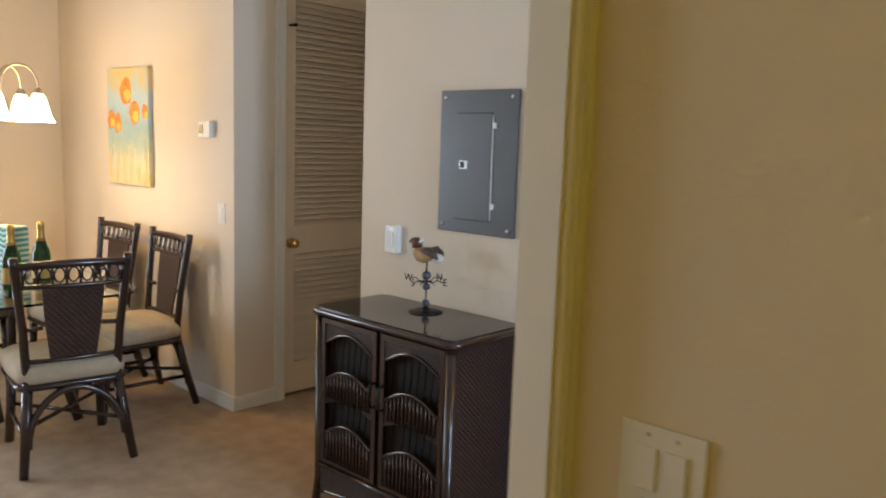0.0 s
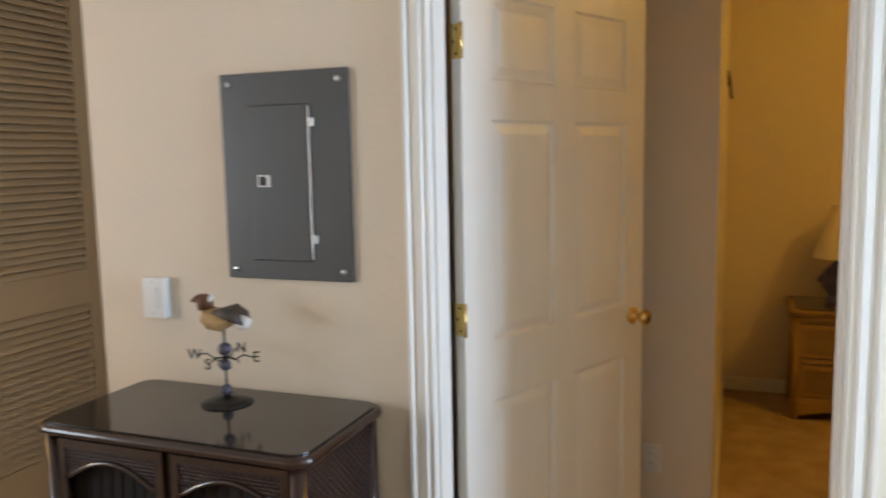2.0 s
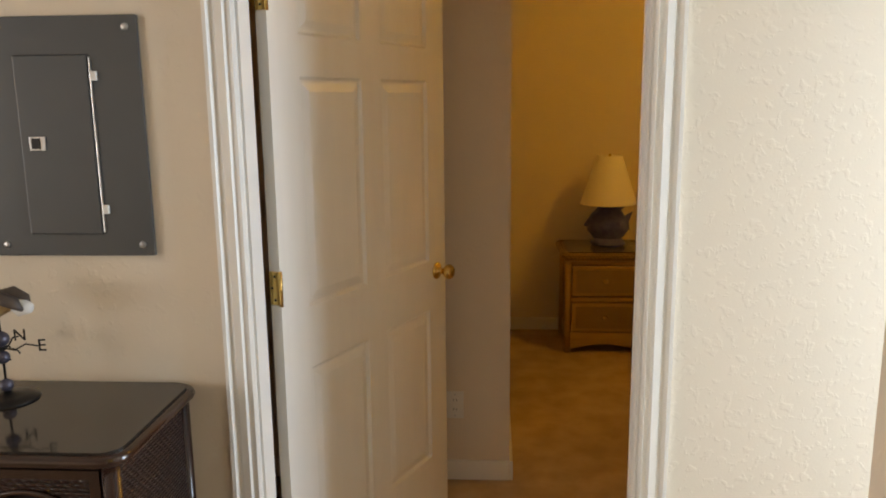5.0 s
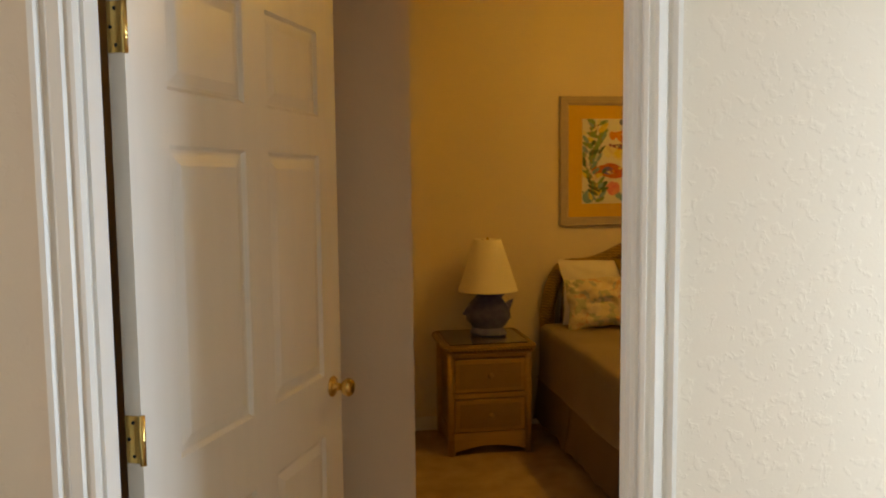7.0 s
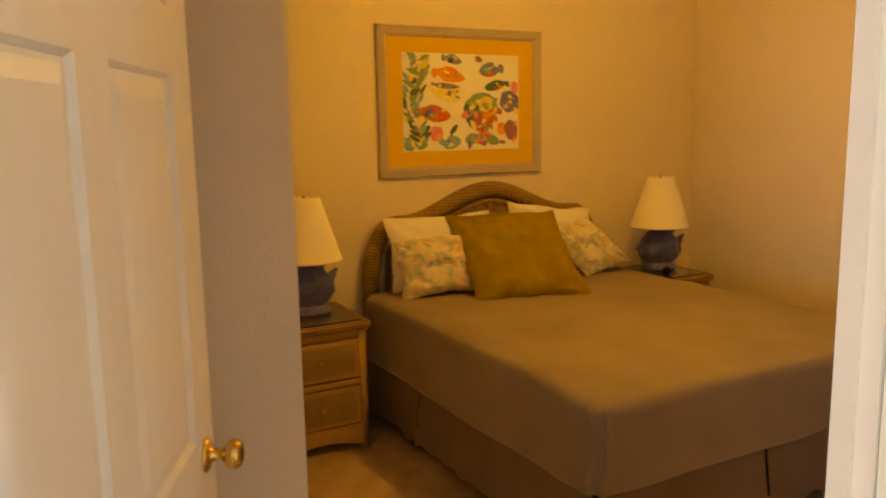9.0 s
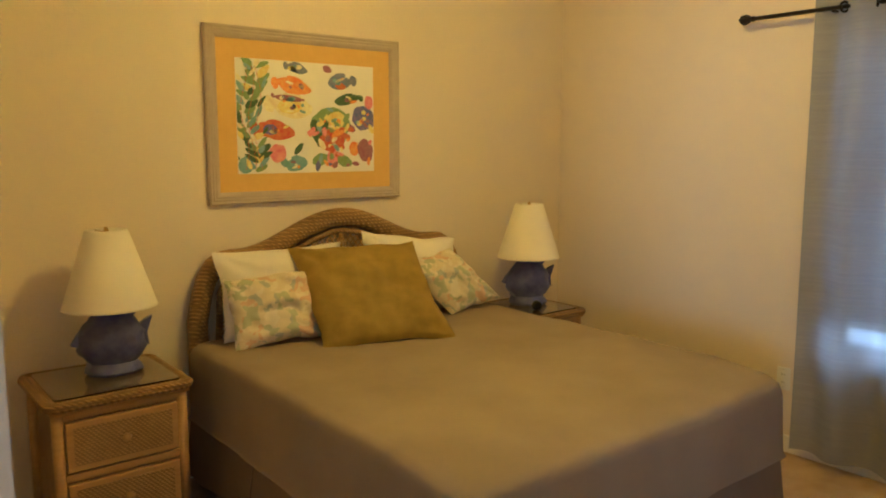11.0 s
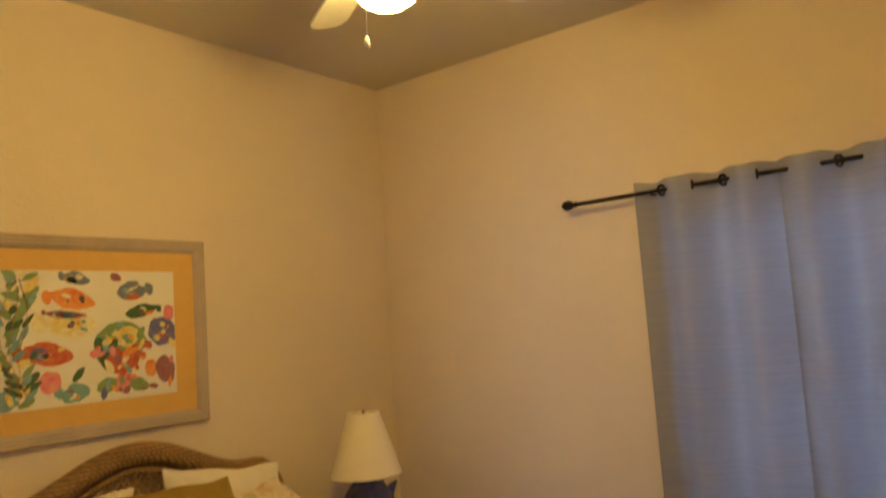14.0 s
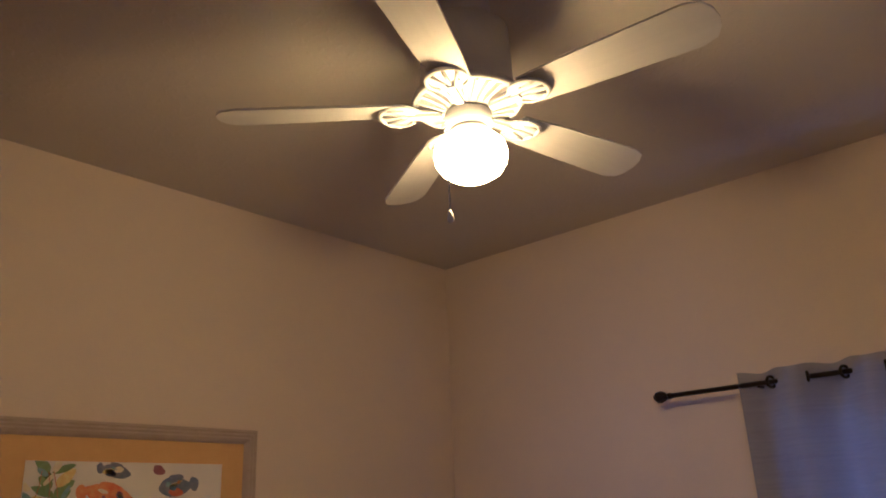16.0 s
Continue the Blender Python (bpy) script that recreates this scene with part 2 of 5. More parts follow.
setting("wall_room_door", slab((-0.60, -0.535, -2.5, -0.06, 0, H), (-0.60, -0.535, 0.99, 1.075, 0, H), (-0.60, -0.535, -0.06, 0.99, 2.08, H)), WALL, "cream wall with a cased doorway", "wall")
setting("wall_room_side", slab((-0.535, 3.2, 1.035, 1.075, 0, H)), WALL, "cream wall with a light switch", "wall")
EY0, EY1, EZ0, EZ1 = 1.76, 2.26, 0.4, 2.1
setting("wall_east", slab((3.2, 3.32, -2.5, 2.52, 0, H)), WALL, "cream end wall of the side room", "wall")
setting("wall_entry", slab((1.15, 1.27, 1.075, EY0, 0, H), (1.15, 1.27, EY1, 2.40, 0, H), (1.15, 1.27, EY0, EY1, 0, EZ0), (1.15, 1.27, EY0, EY1, EZ1, H)), WALL, "cream wall with the entry window", "wall")
# bedroom
setting("wall_headboard", slab((-0.92, 2.82, 5.69, 5.81, 0, H)), WALL, "cream textured wall behind the bed", "wall")
BY0, BY1, BZ0, BZ1 = 2.62, 3.95, 0.55, 2.02
setting("wall_bedroom_window", slab((2.70, 2.82, 2.50, BY0, 0, H), (2.70, 2.82, BY1, 5.69, 0, H), (2.70, 2.82, BY0, BY1, 0, BZ0), (2.70, 2.82, BY0, BY1, BZ1, H)), WALL, "cream bedroom wall with the window", "wall")
setting("wall_nook", slab((-0.92, -0.783, 3.66, 5.69, 0, H)), WALL, "cream side wall of the bed nook", "wall")
setting("wall_closet", slab((-2.46, -0.783, 3.54, 3.66, 0, H)), WALL, "cream wall facing the bedroom door", "wall")

# ---- more materials ----
RATTAN = mat("dark_brown_rattan", (0.035, 0.014, 0.010), (0.018, 0.008, 0.006), scale=30, rough=0.22, coat=0.4, bump=0.15, bump_scale=60, stretch=(1, 1, 0.3))
RATTAN_WEAVE = weave("dark_brown_woven_cane", (0.075, 0.030, 0.017), (0.040, 0.016, 0.010), 150, 150, rough=0.35, depth=0.9)
CABINET_WEAVE = weave("dark_woven_wicker", (0.045, 0.018, 0.014), (0.024, 0.011, 0.009), 190, 210, rough=0.32, depth=0.9)
MATT_CANE = mat("matt_dark_cane", (0.022, 0.010, 0.008), (0.014, 0.007, 0.006), scale=30, rough=0.7, spec=0.2)
# Near-black colour standing in for shade inside gaps, slots and hollows.
PAINTED_SHADE = mat("near_black_painted_shade", (0.008, 0.006, 0.006), (0.012, 0.009, 0.008), rough=0.8)
CUSHION = mat("beige_cushion_cloth", (0.52, 0.44, 0.32), (0.46, 0.38, 0.27), scale=40, rough=0.9, bump=0.3, bump_scale=500)
TABLE_GLASS = glass("clear_table_glass", (0.88, 0.96, 0.92))
SMOKED = mat("smoked_glass_top", (0.026, 0.021, 0.018), (0.034, 0.028, 0.024), scale=2, rough=0.07, spec=0.9)
NICKEL = mat("brushed_nickel", (0.55, 0.51, 0.45), (0.48, 0.44, 0.38), scale=30, rough=0.3, metal=1.0)
WICKER = weave("golden_brown_wicker", (0.44, 0.27, 0.085), (0.31, 0.18, 0.052), 170, 120, rough=0.55, depth=0.9)
HONEY = mat("honey_stained_wood", (0.45, 0.28, 0.105), (0.35, 0.205, 0.072), scale=14, rough=0.42, bump=0.1, bump_scale=90, stretch=(0.35, 1, 4))
HONEY_WEAVE = weave("honey_woven_cane", (0.46, 0.29, 0.115), (0.37, 0.22, 0.08), 230, 230, rough=0.5, depth=0.6)
SPREAD = mat("taupe_bed_cover", (0.30, 0.24, 0.185), (0.245, 0.195, 0.15), scale=4, rough=0.85, bump=0.35, bump_scale=9, spec=0.2)
SKIRT = mat("brown_bed_skirt", (0.225, 0.165, 0.118), (0.19, 0.138, 0.098), scale=5, rough=0.9, bump=0.2, bump_scale=300, spec=0.2)
GOLD_CLOTH = mat("gold_satin_cloth", (0.29, 0.198, 0.010), (0.20, 0.135, 0.006), scale=16, rough=0.62, bump=0.5, bump_scale=22, spec=0.3)
WHITE_CLOTH = mat("white_cotton", (0.76, 0.72, 0.66), (0.70, 0.66, 0.60), scale=10, rough=0.9, bump=0.35, bump_scale=16)
SHADE = mat("cream_cloth_shade", (0.84, 0.79, 0.68), (0.81, 0.76, 0.65), scale=6, rough=0.8)
BLUE_CERAMIC = mat("blue_glazed_ceramic", (0.06, 0.065, 0.24), (0.13, 0.14, 0.36), scale=26, rough=0.32, bump=0.5, bump_scale=35, coat=0.3)
FRAME_WOOD = mat("pale_limed_wood", (0.47, 0.40, 0.34), (0.42, 0.35, 0.29), scale=20, rough=0.55, stretch=(1, 1, 1))
MAT_BOARD = mat("orange_mat_board", (0.68, 0.44, 0.10), (0.65, 0.41, 0.09), scale=30, rough=0.85)
PAPER = mat("white_paper", (0.80, 0.78, 0.72), (0.76, 0.74, 0.68), scale=12, rough=0.8)
FAN_WHITE = mat("white_fan_enamel", (0.50, 0.51, 0.56), (0.46, 0.47, 0.52), scale=4, rough=0.4)
BLADE_WHITE = mat("white_fan_blade", (0.62, 0.62, 0.64), (0.57, 0.57, 0.59), scale=16, rough=0.5, stretch=(0.3, 3, 1))
LOUVER_PAINT = mat("tan_painted_louvre", (0.76, 0.65, 0.49), (0.72, 0.61, 0.46), scale=5, rough=0.45, piece=0.05)
DOOR_PAINT = mat("white_door_paint", (0.74, 0.71, 0.65), (0.70, 0.67, 0.61), scale=6, rough=0.4, bump=0.06, bump_scale=120, stretch=(3, 1, 0.6))
BLIND = mat("white_blind_slat", (0.75, 0.76, 0.78), (0.72, 0.73, 0.75), rough=0.5)
BOTTLE_GREEN = glass("green_bottle_glass", (0.02, 0.10, 0.015), 0.05)
FOIL = mat("gold_foil", (0.70, 0.47, 0.15), (0.55, 0.36, 0.10), scale=60, rough=0.35, metal=0.9)
LABEL_GOLD = mat("ochre_paper_label", (0.62, 0.40, 0.10), (0.55, 0.34, 0.08), scale=40, rough=0.6)


def flowered(name):
    """Cloth with soft pastel blotches."""
    m = mat(name, (0.62, 0.56, 0.42), (0.45, 0.43, 0.30), scale=22, rough=0.9, bump=0.9, bump_scale=11)
    nt, p = nodes_of(m)
    new_node, link = nt.nodes.new, nt.links.new
    co = new_node("ShaderNodeTexCoord")
    v = new_node("ShaderNodeTexVoronoi")
    v.inputs["Scale"].default_value = 30.0
    warp = new_node("ShaderNodeTexNoise")
    warp.inputs["Scale"].default_value = 14.0
    link(co.outputs["Object"], warp.inputs["Vector"])
    mixv = new_node("ShaderNodeMix")
    mixv.data_type = "VECTOR"
    mixv.inputs["Factor"].default_value = 0.14
    link(co.outputs["Object"], mixv.inputs["A"])
    link(warp.outputs["Color"], mixv.inputs["B"])
    link(mixv.outputs["Result"], v.inputs["Vector"])
    ramp = new_node("ShaderNodeValToRGB")
    ramp.color_ramp.interpolation = "CONSTANT"
    cols = ((0.0, (0.60, 0.53, 0.38)), (0.35, (0.42, 0.44, 0.30)), (0.5, (0.66, 0.60, 0.48)), (0.68, (0.58, 0.40, 0.27)), (0.78, (0.40, 0.42, 0.38)), (0.9, (0.63, 0.55, 0.40)))
    while len(ramp.color_ramp.elements) < len(cols):
        ramp.color_ramp.elements.new(0.5)
    for e, (at, c) in zip(ramp.color_ramp.elements, cols):
        e.position, e.color = at, (*c, 1)
    sep = new_node("ShaderNodeSeparateColor")
    link(v.outputs["Color"], sep.inputs[0])
    link(sep.outputs[0], ramp.inputs[0])
    link(ramp.outputs[0], p.inputs["Base Color"])
    return m


FLOWERED = flowered("pastel_patterned_cloth")


def sheer(name, color, through_part=0.26, open_weave=0.0):
    """Curtain cloth that lets part of the daylight through."""
    m = mat(name, color, tuple(c * 0.88 for c in color), scale=60, rough=0.9, bump=0.2, bump_scale=300, stretch=(1, 1, 8))
    nt, p = nodes_of(m)
    new_node, link = nt.nodes.new, nt.links.new
    tr = new_node("ShaderNodeBsdfTranslucent")
    co = new_node("ShaderNodeTexCoord")
    mp = new_node("ShaderNodeMapping")
    mp.inputs["Scale"].default_value = (1, 1.5, 55)
    link(co.outputs["Object"], mp.inputs["Vector"])
    sl = new_node("ShaderNodeTexNoise")
    sl.inputs["Scale"].default_value, sl.inputs["Detail"].default_value = 1.6, 5.0
    link(mp.outputs[0], sl.inputs["Vector"])
    cr = new_node("ShaderNodeMix")
    cr.data_type = "RGBA"
    cr.inputs["A"].default_value, cr.inputs["B"].default_value = (0.40, 0.415, 0.44, 1), (0.86, 0.87, 0.90, 1)
    link(sl.outputs[0], cr.inputs["Factor"])
    link(cr.outputs["Result"], tr.inputs[0])
    mix = new_node("ShaderNodeMixShader")
    mix.inputs[0].default_value = through_part
    out = nt.nodes["Material Output"]
    link(p.outputs[0], mix.inputs[1])
    link(tr.outputs[0], mix.inputs[2])
    if open_weave:
        gap = new_node("ShaderNodeBsdfTransparent")
        loose = new_node("ShaderNodeMixShader")
        loose.inputs[0].default_value = open_weave
        link(mix.outputs[0], loose.inputs[1])
        link(gap.outputs[0], loose.inputs[2])
        mix = loose
    link(mix.outputs[0], out.inputs["Surface"])
    return m


CURTAIN = sheer("grey_blue_curtain_cloth", (0.29, 0.30, 0.335), 0.21, 0.075)
BLIND_SHEER = sheer("thin_white_blind_slat", (0.74, 0.75, 0.77), 0.24)


def pigment(name, c):
    return mat(name, c, tuple(min(1, x * 1.05 + y * 0.25) for x, y in zip(c, c[-1:] + c[:-1])), scale=55, rough=0.8, big=0.5)


INK = {
    "orange": pigment("orange_watercolour", (0.72, 0.20, 0.03)),
    "red": pigment("red_watercolour", (0.50, 0.07, 0.05)),
    "blue": pigment("blue_watercolour", (0.10, 0.13, 0.38)),
    "slate": pigment("slate_blue_watercolour", (0.15, 0.20, 0.32)),
    "yellow": pigment("yellow_watercolour", (0.70, 0.52, 0.12)),
    "green": pigment("green_watercolour", (0.20, 0.30, 0.11)),
    "deep": pigment("dark_green_watercolour", (0.06, 0.12, 0.06)),
    "pink": pigment("pink_watercolour", (0.66, 0.16, 0.24)),
    "teal": pigment("teal_watercolour", (0.16, 0.34, 0.38)),
    "plum": pigment("plum_watercolour", (0.28, 0.09, 0.16)),
    "cream": pigment("cream_watercolour", (0.70, 0.60, 0.36)),
}

# ---- skirting ----


def skirting(x0, x1, y0, y1):
    setting("baseboard", boxed(x0, x1, y0, y1, 0, 0.085, bevel=0.004), TRIM, "white painted wooden skirting board", "baseboard")


skirting(-5.85, -3.534, 2.315, 2.33)
skirting(-3.549, -3.534, 2.332, 2.60)
skirting(-2.565, -1.535, 2.385, 2.40)
skirting(-0.42, 1.14, 2.385, 2.40)
skirting(-5.849, -5.835, -2.49, 2.313)
skirting(-0.768, 2.686, 5.676, 5.69)
skirting(2.686, 2.70, 2.55, 5.674)
skirting(-0.783, -0.769, 3.528, 5.674)
skirting(-2.45, -0.785, 3.526, 3.54)
skirting(-0.51, 3.19, 1.021, 1.035)

# ---- door casings ----
CASE = [(0, 0), (0, 0.010), (0.008, 0.016), (0.018, 0.013), (0.024, 0.013), (0.030, 0.020), (0.052, 0.018), (0.058, 0.013), (0.066, 0.013), (0.074, 0.022), (0.085, 0.022), (0.085, 0)]


def casing_y(name, x0, x1, top, wall_y, facing, label):
    """Trim round an opening in a wall along x, on the face at wall_y."""
    bm = bmesh.new()
    for x, s in ((x0, -1), (x1, 1)):
        prism(bm, [(x + s * (0.006 + u * (0.81 if s > 0 else 0.86)), wall_y + facing * v) for u, v in CASE], "z", 0.0, top + 0.006 + 0.085)
    prism(bm, [(wall_y + facing * v, top + 0.006 + u) for u, v in CASE], "x", x0 - 0.006, x1 + 0.006)
    return setting(name, bm, TRIM, label, "door trim")


def casing_x(name, y0, y1, top, wall_x, facing, label, wide=0.8):
    bm = bmesh.new()
    for y, s in ((y0, -1), (y1, 1)):
        prism(bm, [(wall_x + facing * v, y + s * (0.003 + u * wide)) for u, v in CASE], "z", 0.0, top + 0.003 + 0.085 * wide)
    prism(bm, [(wall_x + facing * v, top + 0.003 + u * wide) for u, v in CASE], "y", y0 - 0.003, y1 + 0.003)
    return setting(name, bm, TRIM, label, "door trim")


casing_y("trim", D0, D1, DH, 2.40, -1, "white fluted casing round the bedroom doorway")
casing_y("trim", D0 - 0.03, -0.37, DH, 2.50, 1, "white casing on the bedroom side")
setting("door_jamb", slab((D0 - 0.018, D0, 2.402, 2.488, 0, DH), (D1, D1 + 0.018, 2.402, 2.457, 0, DH), (D0 - 0.018, D1 + 0.018, 2.402, 2.457, DH, DH + 0.018), (D1 - 0.008, D1, 2.425, 2.452, 0, DH), (D0, D1 - 0.009, 2.425, 2.452, DH - 0.011, DH)), TRIM, "white painted door lining with a stop", "door frame")
RX0, RX1 = -0.60, -0.535
casing_x("trim", -0.06, 0.99, 2.08, RX1, 1, "white casing round the side room doorway", 0.5)
setting("door_jamb", slab((RX0 - 0.004, RX1 + 0.004, 0.985, 0.992, 0, 2.08), (RX0 - 0.004, RX1 + 0.004, -0.062, -0.055, 0, 2.08)), TRIM, "white painted door lining", "door frame")
casing_x("trim", L0, L1, LH, -3.55, 1, "cream painted casing round the louvred door")

# ---- six-panel bedroom door, ajar ----


def panel_slab(w, h, t):
    """A moulded door leaf: six sunk and raised panels on both faces. Hinge edge at x = 0."""
    xs = [0, 0.115, w / 2 - 0.05, w / 2 + 0.05, w - 0.115, w]
    zs = [0, 0.23, 0.80, 0.97, 1.60, 1.70, h - 0.12, h]
    bm = bmesh.new()
    for y, flip in ((0.0, False), (t, True)):
        g = [[bm.verts.new((x, y, z)) for x in xs] for z in zs]
        wells = []
        for j in range(len(zs) - 1):
            for i in range(len(xs) - 1):
                q = (g[j][i], g[j][i + 1], g[j + 1][i + 1], g[j + 1][i])
                f = bm.faces.new(q[::-1] if flip else q)
                if i in (1, 3) and j in (1, 3, 5):
                    wells.append(f)
        bm.normal_update()
        bmesh.ops.inset_individual(bm, faces=wells, thickness=0.004, depth=0.0)
        bmesh.ops.inset_individual(bm, faces=wells, thickness=0.012, depth=-0.009)
        bmesh.ops.inset_individual(bm, faces=wells, thickness=0.010, depth=0.0)
        bmesh.ops.inset_individual(bm, faces=wells, thickness=0.034, depth=0.007)
    rim = [e for e in bm.edges if e.is_boundary]
    bmesh.ops.bridge_loops(bm, edges=rim)
    bmesh.ops.recalc_face_normals(bm, faces=bm.faces)
    return bm


DOOR_W, DOOR_T = 0.914, 0.035
door = thing("door_1", pose(-1.409, 2.509, 0.012, 0, 0, 65.3), "white six-panel moulded door standing ajar into the bedroom", "door", kind="structure")
leaf = part("door_leaf", panel_slab(DOOR_W, 2.058, DOOR_T), DOOR_PAINT, door)


def knob_set(parent, x, z, y, side, material=BRASS, label="polished brass door knob"):
    k = part("door_knob", lathe(bmesh.new(), [(0.031, 0), (0.031, 0.004), (0.026, 0.008), (0.012, 0.012), (0.011, 0.030), (0.020, 0.036), (0.027, 0.046), (0.027, 0.056), (0.021, 0.064), (0.012, 0.067)], 20, axis="y"), material, parent, label, smooth=True)
    k.matrix_local = pose(x, y, z, 0, 0, 180 if side < 0 else 0)
    return k


knob_set(door, DOOR_W - 0.065, 0.930, 0.0, -1)
knob_set(door, DOOR_W - 0.065, 0.930, DOOR_T, 1)
latch = part("latch_plate", boxed(DOOR_W, DOOR_W + 0.002, 0.006, 0.029, 0.900, 0.960), BRASS, door)
for z in (0.30, 1.05, 1.80):
    hinge = part("hinge", slab((-0.003, -0.0005, 0.002, 0.033, z - 0.045, z + 0.045)), BRASS, door, "brass butt hinge with screws")
    part("knuckle", tube(bmesh.new(), [(-0.004, -0.004, z - 0.047), (-0.004, -0.004, z + 0.047)], 0.006, 10), BRASS, hinge, smooth=True)
    for dy, dz in ((0.012, 0.032), (0.022, 0.0), (0.012, -0.032)):
        part("screw", lathe(bmesh.new(), [(0.004, 0), (0.003, -0.0015)], 8, at=(-0.003, dy + 0.004, z + dz), axis="x"), DARK_METAL, hinge)

# ---- louvred closet door ----
LW, LD = L1 - L0 - 0.012, 2.41
louvre = thing("door_2", pose(-3.566, L0 + 0.006, 0.018, 0, 0, 90), "tan painted louvred closet door, closed", "door", kind="structure")
frame_bm = slab((0, 0.072, 0, 0.032, 0, LD), (LW - 0.072, LW, 0, 0.032, 0, LD), (0.072, LW - 0.072, 0.001, 0.031, 0, 0.19), (0.072, LW - 0.072, 0.001, 0.031, 0.842, 1.006), (0.072, LW - 0.072, 0.001, 0.031, LD - 0.11, LD))
part("door_frame", frame_bm, LOUVER_PAINT, louvre)
slat_bm = bmesh.new()
prism(slat_bm, [(-0.002, -0.020), (0.004, -0.022), (0.034, 0.016), (0.028, 0.020)], "x", 0.073, LW - 0.073)
slat = None
for z0, z1 in ((0.20, 0.842), (1.012, LD - 0.11)):
    n = int((z1 - z0) / 0.033)
    for k in range(n):
        m = pose(0, -0.002, z0 + (k + 0.5) * (z1 - z0) / n)
        if slat is None:
            slat = part("slat", slat_bm, LOUVER_PAINT, louvre)
            slat.matrix_local = m
        else:
            share("slat", slat, m, louvre)
lk = part("door_knob", lathe(bmesh.new(), [(0.030, 0), (0.030, 0.005), (0.011, 0.012), (0.011, 0.028), (0.024, 0.038), (0.027, 0.05), (0.022, 0.062), (0.010, 0.066)], 20, axis="y"), BRASS, louvre, "polished brass door knob", smooth=True)
lk.matrix_local = pose(0.044, 0, 0.912, 0, 0, 180)
bolt = bmesh.new()
tube(bolt, [(0.03, -0.002, 2.148), (0.03, -0.03, 2.148)], 0.006, 8)
tube(bolt, [(0.012, -0.03, 2.143), (0.058, -0.03, 2.153)], 0.008, 8, radii=[0.005, 0.011])
part("door_bolt", bolt, DARK_METAL, louvre, "dark metal turn latch", smooth=True)

# ---- breaker panel ----
PX0, PX1, PZ0, PZ1 = -2.085, -1.683, 1.175, 1.748
breaker = thing("breaker_panel", pose(PX0, 2.40, PZ0), "grey enamelled electrical breaker panel with a closed inner door", "electrical panel")
PW, PH = PX1 - PX0, PZ1 - PZ0
part("cover_plate", boxed(0, PW, -0.014, -0.0005, 0, PH, bevel=0.003), STEEL_GREY, breaker)
idoor = part("inner_door", boxed(0.095, PW - 0.125, -0.0195, -0.0145, 0.055, PH - 0.09, bevel=0.0025), STEEL_GREY, breaker)
part("hinge_bar", boxed(PW - 0.1215, PW - 0.1175, -0.0185, -0.0142, 0.06, PH - 0.095, bevel=0.001), STEEL, breaker, "bright hinge strip")
# Thin dark sheet that paints the shadow line round the inner door.
part("painted_seam_shadow", boxed(0.0935, PW - 0.1235, -0.0148, -0.0142, 0.0535, PH - 0.0885), PAINTED_SHADE, breaker)
for z in (0.105, PH - 0.15):
    part("hinge_clip", boxed(PW - 0.118, PW - 0.104, -0.022, -0.0142, z, z + 0.022, bevel=0.001), PLASTIC, breaker)
lp = part("latch", boxed(0.118, 0.158, -0.023, -0.0196, 0.26, 0.293, bevel=0.001), STEEL, idoor, "steel slide latch")
part("latch_thumb", boxed(0.125, 0.145, -0.026, -0.0231, 0.264, 0.289), DARK_METAL, idoor)
for sx, sz in ((0.028, 0.028), (PW - 0.028, 0.028), (0.028, PH - 0.028), (PW - 0.028, PH - 0.028)):
    sc = part("screw", lathe(bmesh.new(), [(0.009, -0.014), (0.008, -0.018), (0.004, -0.0195)], 12, at=(sx, 0, sz), axis="y"), STEEL, breaker, smooth=True)

# ---- switches, outlets, thermostat ----


def wall_plate(name, m, label, gangs=1, kind_of="rocker", w=0.07, h=0.115, thick=0.006, category="light switch"):
    ob = thing(name, m, label, category)
    W = w + 0.046 * (gangs - 1)
    part("plate", boxed(-W / 2, W / 2, -thick, -0.0005, -h / 2, h / 2, bevel=min(0.003, thick * 0.4)), PLASTIC, ob)
    for g in range(gangs):
        cx = (g - (gangs - 1) / 2) * 0.046
        if kind_of == "rocker":
            r = part("rocker", boxed(cx - 0.0165, cx + 0.0165, -thick - 0.004, -thick - 0.0003, -0.033, 0.033, bevel=0.0015), PLASTIC, ob)
        else:
            for dz in (-0.02, 0.02):
                face = part("socket", lathe(bmesh.new(), [(0.0165, 0), (0.016, -0.0025)], 16, at=(cx, -thick - 0.0003, dz), axis="y"), PLASTIC, ob)
                for dx in (-0.006, 0.006):
                    part("slot", boxed(cx + dx - 0.001, cx + dx + 0.001, -thick - 0.0036, -thick - 0.0029, dz - 0.002, dz + 0.007), PAINTED_SHADE, face)
        for dz in (-0.045, 0.045):
            part("screw", lathe(bmesh.new(), [(0.0035, 0), (0.003, -0.001)], 8, at=(cx, -thick - 0.0002, dz * (h / 0.115)), axis="y"), STEEL, ob)
    return ob


wall_plate("light_switch", pose(-0.362, 1.035, 1.068), "ivory double rocker light switch plate on the wall", 2, w=0.088, h=0.130)
wall_plate("light_switch", pose(-3.67, 2.33, 1.11), "white rocker light switch below the thermostat")
wall_plate("light_switch", pose(-2.352, 2.40, 1.105), "deep white rocker switch box beside the breaker panel", thick=0.030, w=0.078, h=0.122)
wall_plate("outlet", pose(-1.005, 3.54, 0.325), "white duplex outlet low on the wall", kind_of="socket", category="outlet")
wall_plate("outlet", pose(2.70, 4.16, 0.37, 0, 0, -90), "white duplex outlet beside the curtain", kind_of="socket", category="outlet")
thermo = thing("thermostat", pose(-3.865, 2.33, 1.525), "white wall thermostat with a small grey-green display", "thermostat")
